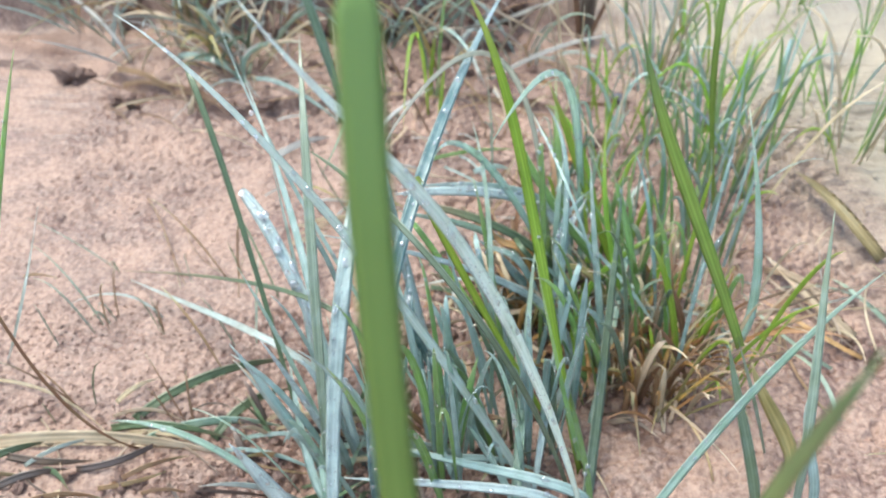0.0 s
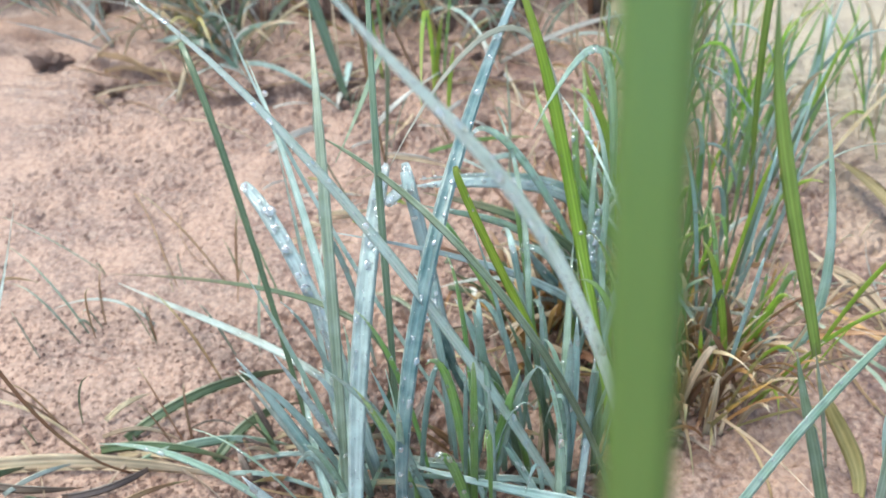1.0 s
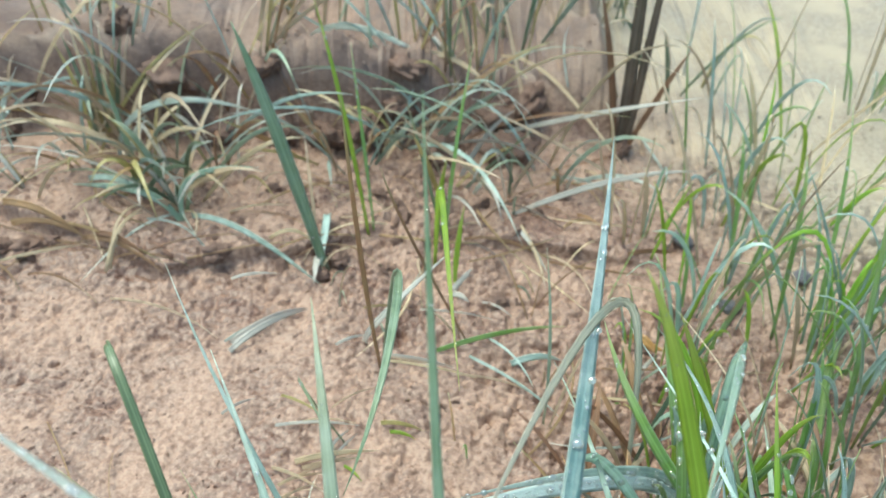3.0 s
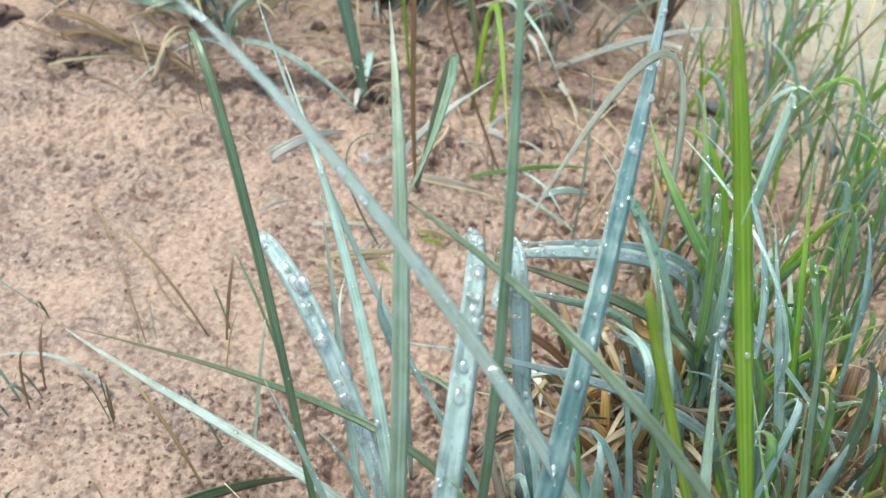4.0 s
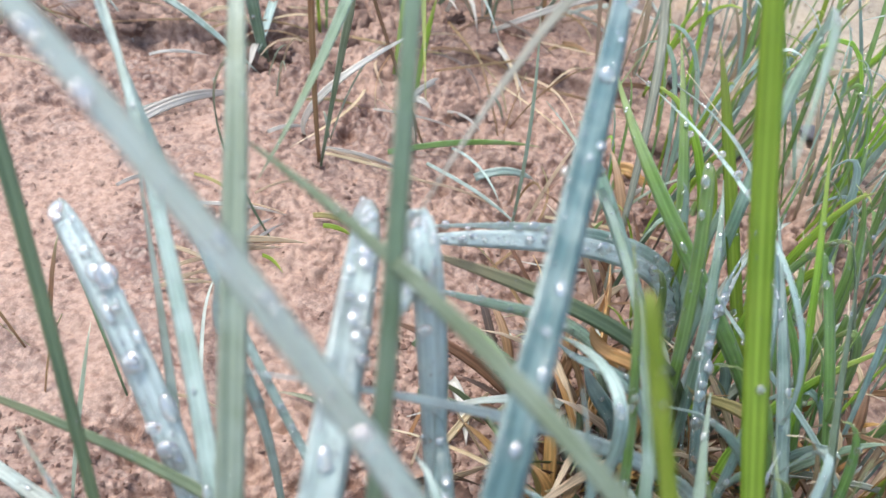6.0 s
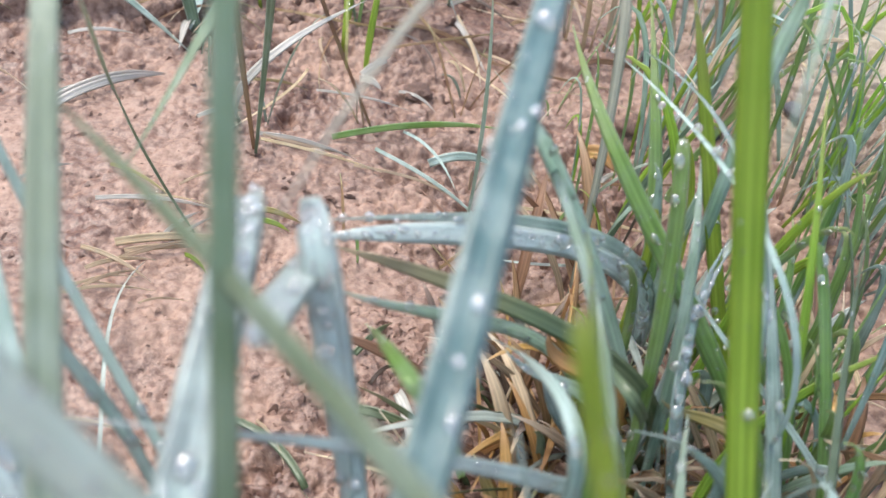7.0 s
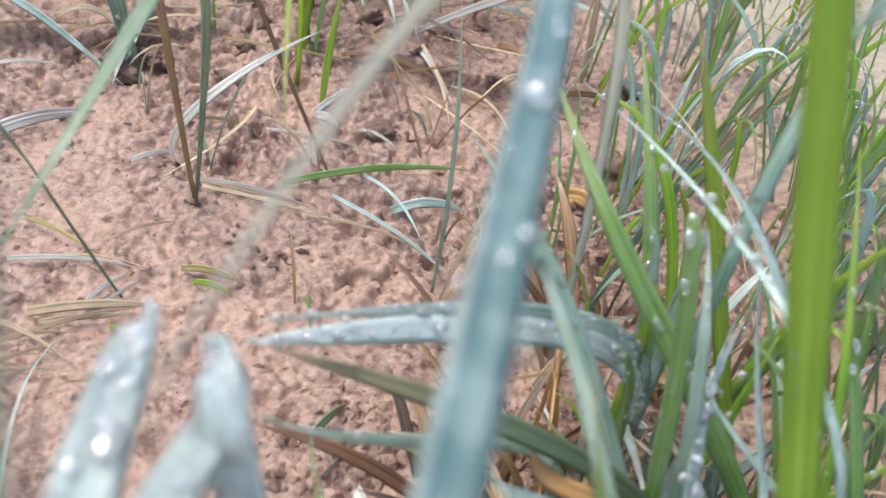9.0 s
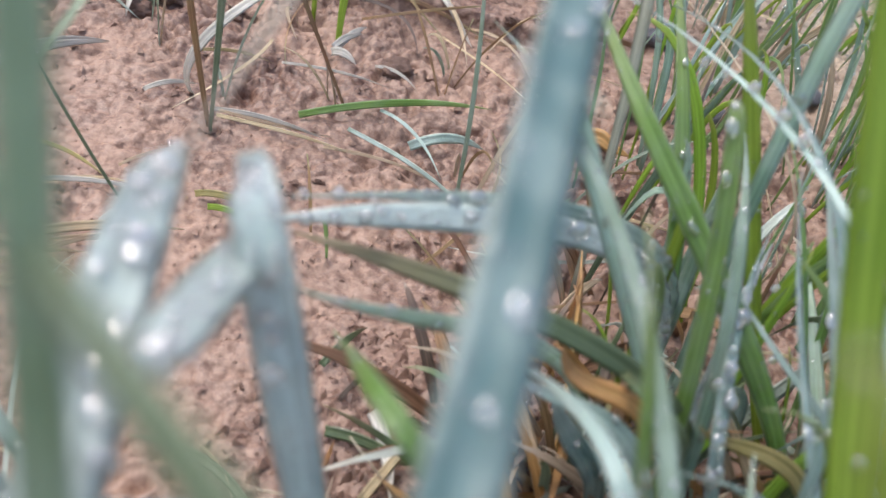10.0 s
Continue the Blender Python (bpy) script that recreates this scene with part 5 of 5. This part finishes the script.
straw(0.2700, 0.6914, 5, 0.022, 0.0012, 0.002, "bone", "bleached wet straw lying on the soil", 0.03)
straw(0.1622, 0.7942, -36, 0.032, 0.0018, 0.006, "straw", "pale dry straw lying before a soil bank", 0.03)
straw(0.3952, 0.8451, -46, 0.096, 0.0020, 0.012, "straw", "long pale stalk leaning over the soil", 0.03)
straw(0.4391, 0.7797, -75, 0.051, 0.0018, 0.010, "straw", "long pale stalk leaning over the soil", 0.03)
straw(0.4001, 0.7222, -58, 0.026, 0.0020, 0.002, "bone", "bleached wet straw lying on the soil", 0.03)
straw(0.3515, 0.4549, -5, 0.070, 0.0026, 0.010, "pale", "pale wet leaf lying across the foot of grass", 0.03)
straw(0.3246, 0.4631, -19, 0.029, 0.0016, 0.006)
straw(0.3062, 0.4510, -13, 0.049, 0.0020, 0.008, "pale", "pale wet leaf lying across the foot of grass", 0.03)
straw(0.3869, 0.4510, -6, 0.054, 0.0030, 0.010, "pale", "pale wet leaf lying across the foot of grass", 0.03)
straw(0.3196, 0.4666, -6, 0.048, 0.0014, 0.008)
straw(0.3524, 0.4477, -1, 0.067, 0.0022, 0.012, "blue", "blue-green wet leaf lying across the foot of grass", 0.03)
straw(0.4413, 0.4622, -49, 0.032, 0.0014, 0.006)
straw(0.2621, 0.4558, -13, 0.051, 0.0022, 0.005)
straw(0.2548, 0.4579, -2, 0.054, 0.0036, 0.006, "dark", "wet dark green leaf lying on litter", 0.04)
straw(0.4765, 0.5050, -76, 0.036, 0.0018, 0.012)
straw(0.5435, 0.5757, -62, 0.054, 0.0034, 0.012, label="broad dry straw leaf lying on the sand")
straw(0.5290, 0.6499, 28, 0.077, 0.0014, 0.016)
straw(0.3484, 0.4584, -9, 0.075, 0.0020, 0.012, "grey", "pale wet leaf lying across the foot of grass", 0.03)
for k in range(34):
    x, y = near_litter.uniform(0.19, 0.36), near_litter.uniform(0.392, 0.442)
    straw(x, y, near_litter.uniform(-50, 50), near_litter.uniform(0.012, 0.04), near_litter.uniform(0.0012, 0.0040), near_litter.uniform(0.001, 0.004),
          near_litter.choice(("rot", "brown", "rot", "dark", "stem", "straw")), "limp dead leaf lying on damp soil", near_litter.uniform(-0.2, 0.2))
for k in range(24):
    clod(near_litter.uniform(0.21, 0.35), near_litter.uniform(0.405, 0.436), near_litter.uniform(0.003, 0.008), k, near_litter.uniform(0, 6), "dark damp clod of soil under dead leaves")
for k in range(26):
    x, y = near_litter.uniform(0.37, 0.455), near_litter.uniform(0.485, 0.56)
    straw(x, y, near_litter.uniform(0, 180), near_litter.uniform(0.008, 0.035), near_litter.uniform(0.0006, 0.0026), near_litter.uniform(0.001, 0.006),
          near_litter.choice(("rot", "stem", "rot", "orange", "dark", "straw")), "dead brown leaf on damp soil at the foot of grass", near_litter.uniform(-0.2, 0.2))
for k in range(22):
    x, y = near_litter.uniform(0.20, 0.36), near_litter.uniform(0.41, 0.475)
    straw(x, y, near_litter.uniform(-60, 50), near_litter.uniform(0.015, 0.05), near_litter.uniform(0.0007, 0.0024), near_litter.uniform(0.001, 0.006),
          near_litter.choice(("straw", "stem", "rot", "rot", "dark", "grey")), "limp dead leaf lying on damp soil", near_litter.uniform(-0.2, 0.2))
for k in range(24):
    x, y = near_litter.uniform(0.47, 0.60), near_litter.uniform(0.44, 0.56)
    straw(x, y, near_litter.uniform(60, 170), near_litter.uniform(0.02, 0.06), near_litter.uniform(0.0007, 0.0022), near_litter.uniform(0.002, 0.010),
          near_litter.choice(("straw", "straw", "stem", "orange", "sage")), "pale dry leaf lying on sandy soil", near_litter.uniform(-0.2, 0.2))

clod(0.120, 0.736, 0.020, 0, 0.4)
clod(0.172, 0.708, 0.014, 1, 1.2)
clod(0.390, 0.679, 0.009, 2, 0.3)
clod(0.30, 0.80, 0.022, 3, 2.0)
clod(0.34, 0.81, 0.018, 1, 0.8)
clod(0.22, 0.805, 0.03, 2, 1.4)
clod(0.493, 0.681, 0.011, 0, 0.7, "small dark grey stone in the grass", True)
clod(0.480, 0.725, 0.012, 2, 1.7, "small dark grey stone in the grass", True)
clod(0.467, 0.675, 0.016, 3, 0.3)
clod(0.449, 0.656, 0.008, 1, 0.3, "small orange-brown crumb of soil")
clod(0.410, 0.567, 0.012, 1, 0.9)
clod(0.391, 0.519, 0.012, 2, 0.9)
clod(0.530, 0.70, 0.010, 1, 0.2, "small dark grey stone in the grass", True)
for k in range(16):
    clod(litter.uniform(0.12, 0.46), litter.uniform(0.79, 0.82), litter.uniform(0.008, 0.026), k, litter.uniform(0, 6))

for k in range(26):
    clod(litter.uniform(0.13, 0.43), litter.uniform(0.685, 0.76), litter.uniform(0.004, 0.011), k, litter.uniform(0, 6))

# loose crumbs of soil and dark grains of humus
def grit(name, count, seed, low, high, thick, material, label, kind_word, area=(0.13, 0.62, 0.42, 0.84)):
    """Loose grains strewn in patches over the soil, all in one mesh."""
    rng = np.random.RandomState(seed)
    x, y = rng.uniform(area[0], area[1], count), rng.uniform(area[2], area[3], count)
    keep = grid_noise(x / 0.05, y / 0.05, seed) + 0.35 * rng.rand(count) > thick
    x, y = x[keep], y[keep]
    size = low + (high - low) * rng.rand(len(x)) ** 3
    shape = np.array([(1, 0, 0), (-1, 0, 0), (0, 1, 0), (0, -1, 0), (0, 0, 1), (0, 0, -1)], float)
    tri = np.array([(0, 2, 4), (2, 1, 4), (1, 3, 4), (3, 0, 4), (2, 0, 5), (1, 2, 5), (3, 1, 5), (0, 3, 5)])
    pts = shape[None] * rng.uniform(0.35, 1.5, (len(x), 6, 1)) * size[:, None, None]
    turn = rng.uniform(0, math.tau, len(x))[:, None]
    px, py = pts[..., 0] * np.cos(turn) - pts[..., 1] * np.sin(turn), pts[..., 0] * np.sin(turn) + pts[..., 1] * np.cos(turn)
    pts = np.stack([px + x[:, None], py + y[:, None], pts[..., 2] * 0.6 + (ground_height(x, y) + size * 0.1)[:, None]], 2)
    data = bpy.data.meshes.new(name)
    data.from_pydata(pts.reshape(-1, 3).tolist(), [], (tri[None] + 6 * np.arange(len(x))[:, None, None]).reshape(-1, 3).tolist())
    data.materials.append(material)
    tagged(new(name, data), label, kind_word, kind="stuff")


grit("soil_crumbs", 15000, 20, 0.0003, 0.0015, 0.42, SOIL, "loose crumbs and grit of pinkish soil", "soil crumbs")
grit("humus_grains", 9000, 24, 0.00015, 0.0006, 0.6, CLOD, "small dark grains of humus strewn on the soil", "humus grains")
grit("damp_crumbs", 5200, 27, 0.0005, 0.0022, 0.62, CLOD, "damp dark red-brown crumbs of soil at the foot of grass", "soil crumbs", (0.355, 0.47, 0.485, 0.585))
grit("wet_grains", 5000, 33, 0.0003, 0.0013, 0.5, CLOD, "wet dark grains of humus between seedlings", "humus grains", (0.17, 0.33, 0.44, 0.53))
grit("litter_crumbs", 7000, 28, 0.0005, 0.0024, 0.4, CLOD, "damp dark crumbs of soil among dead leaves", "soil crumbs", (0.19, 0.37, 0.39, 0.47))
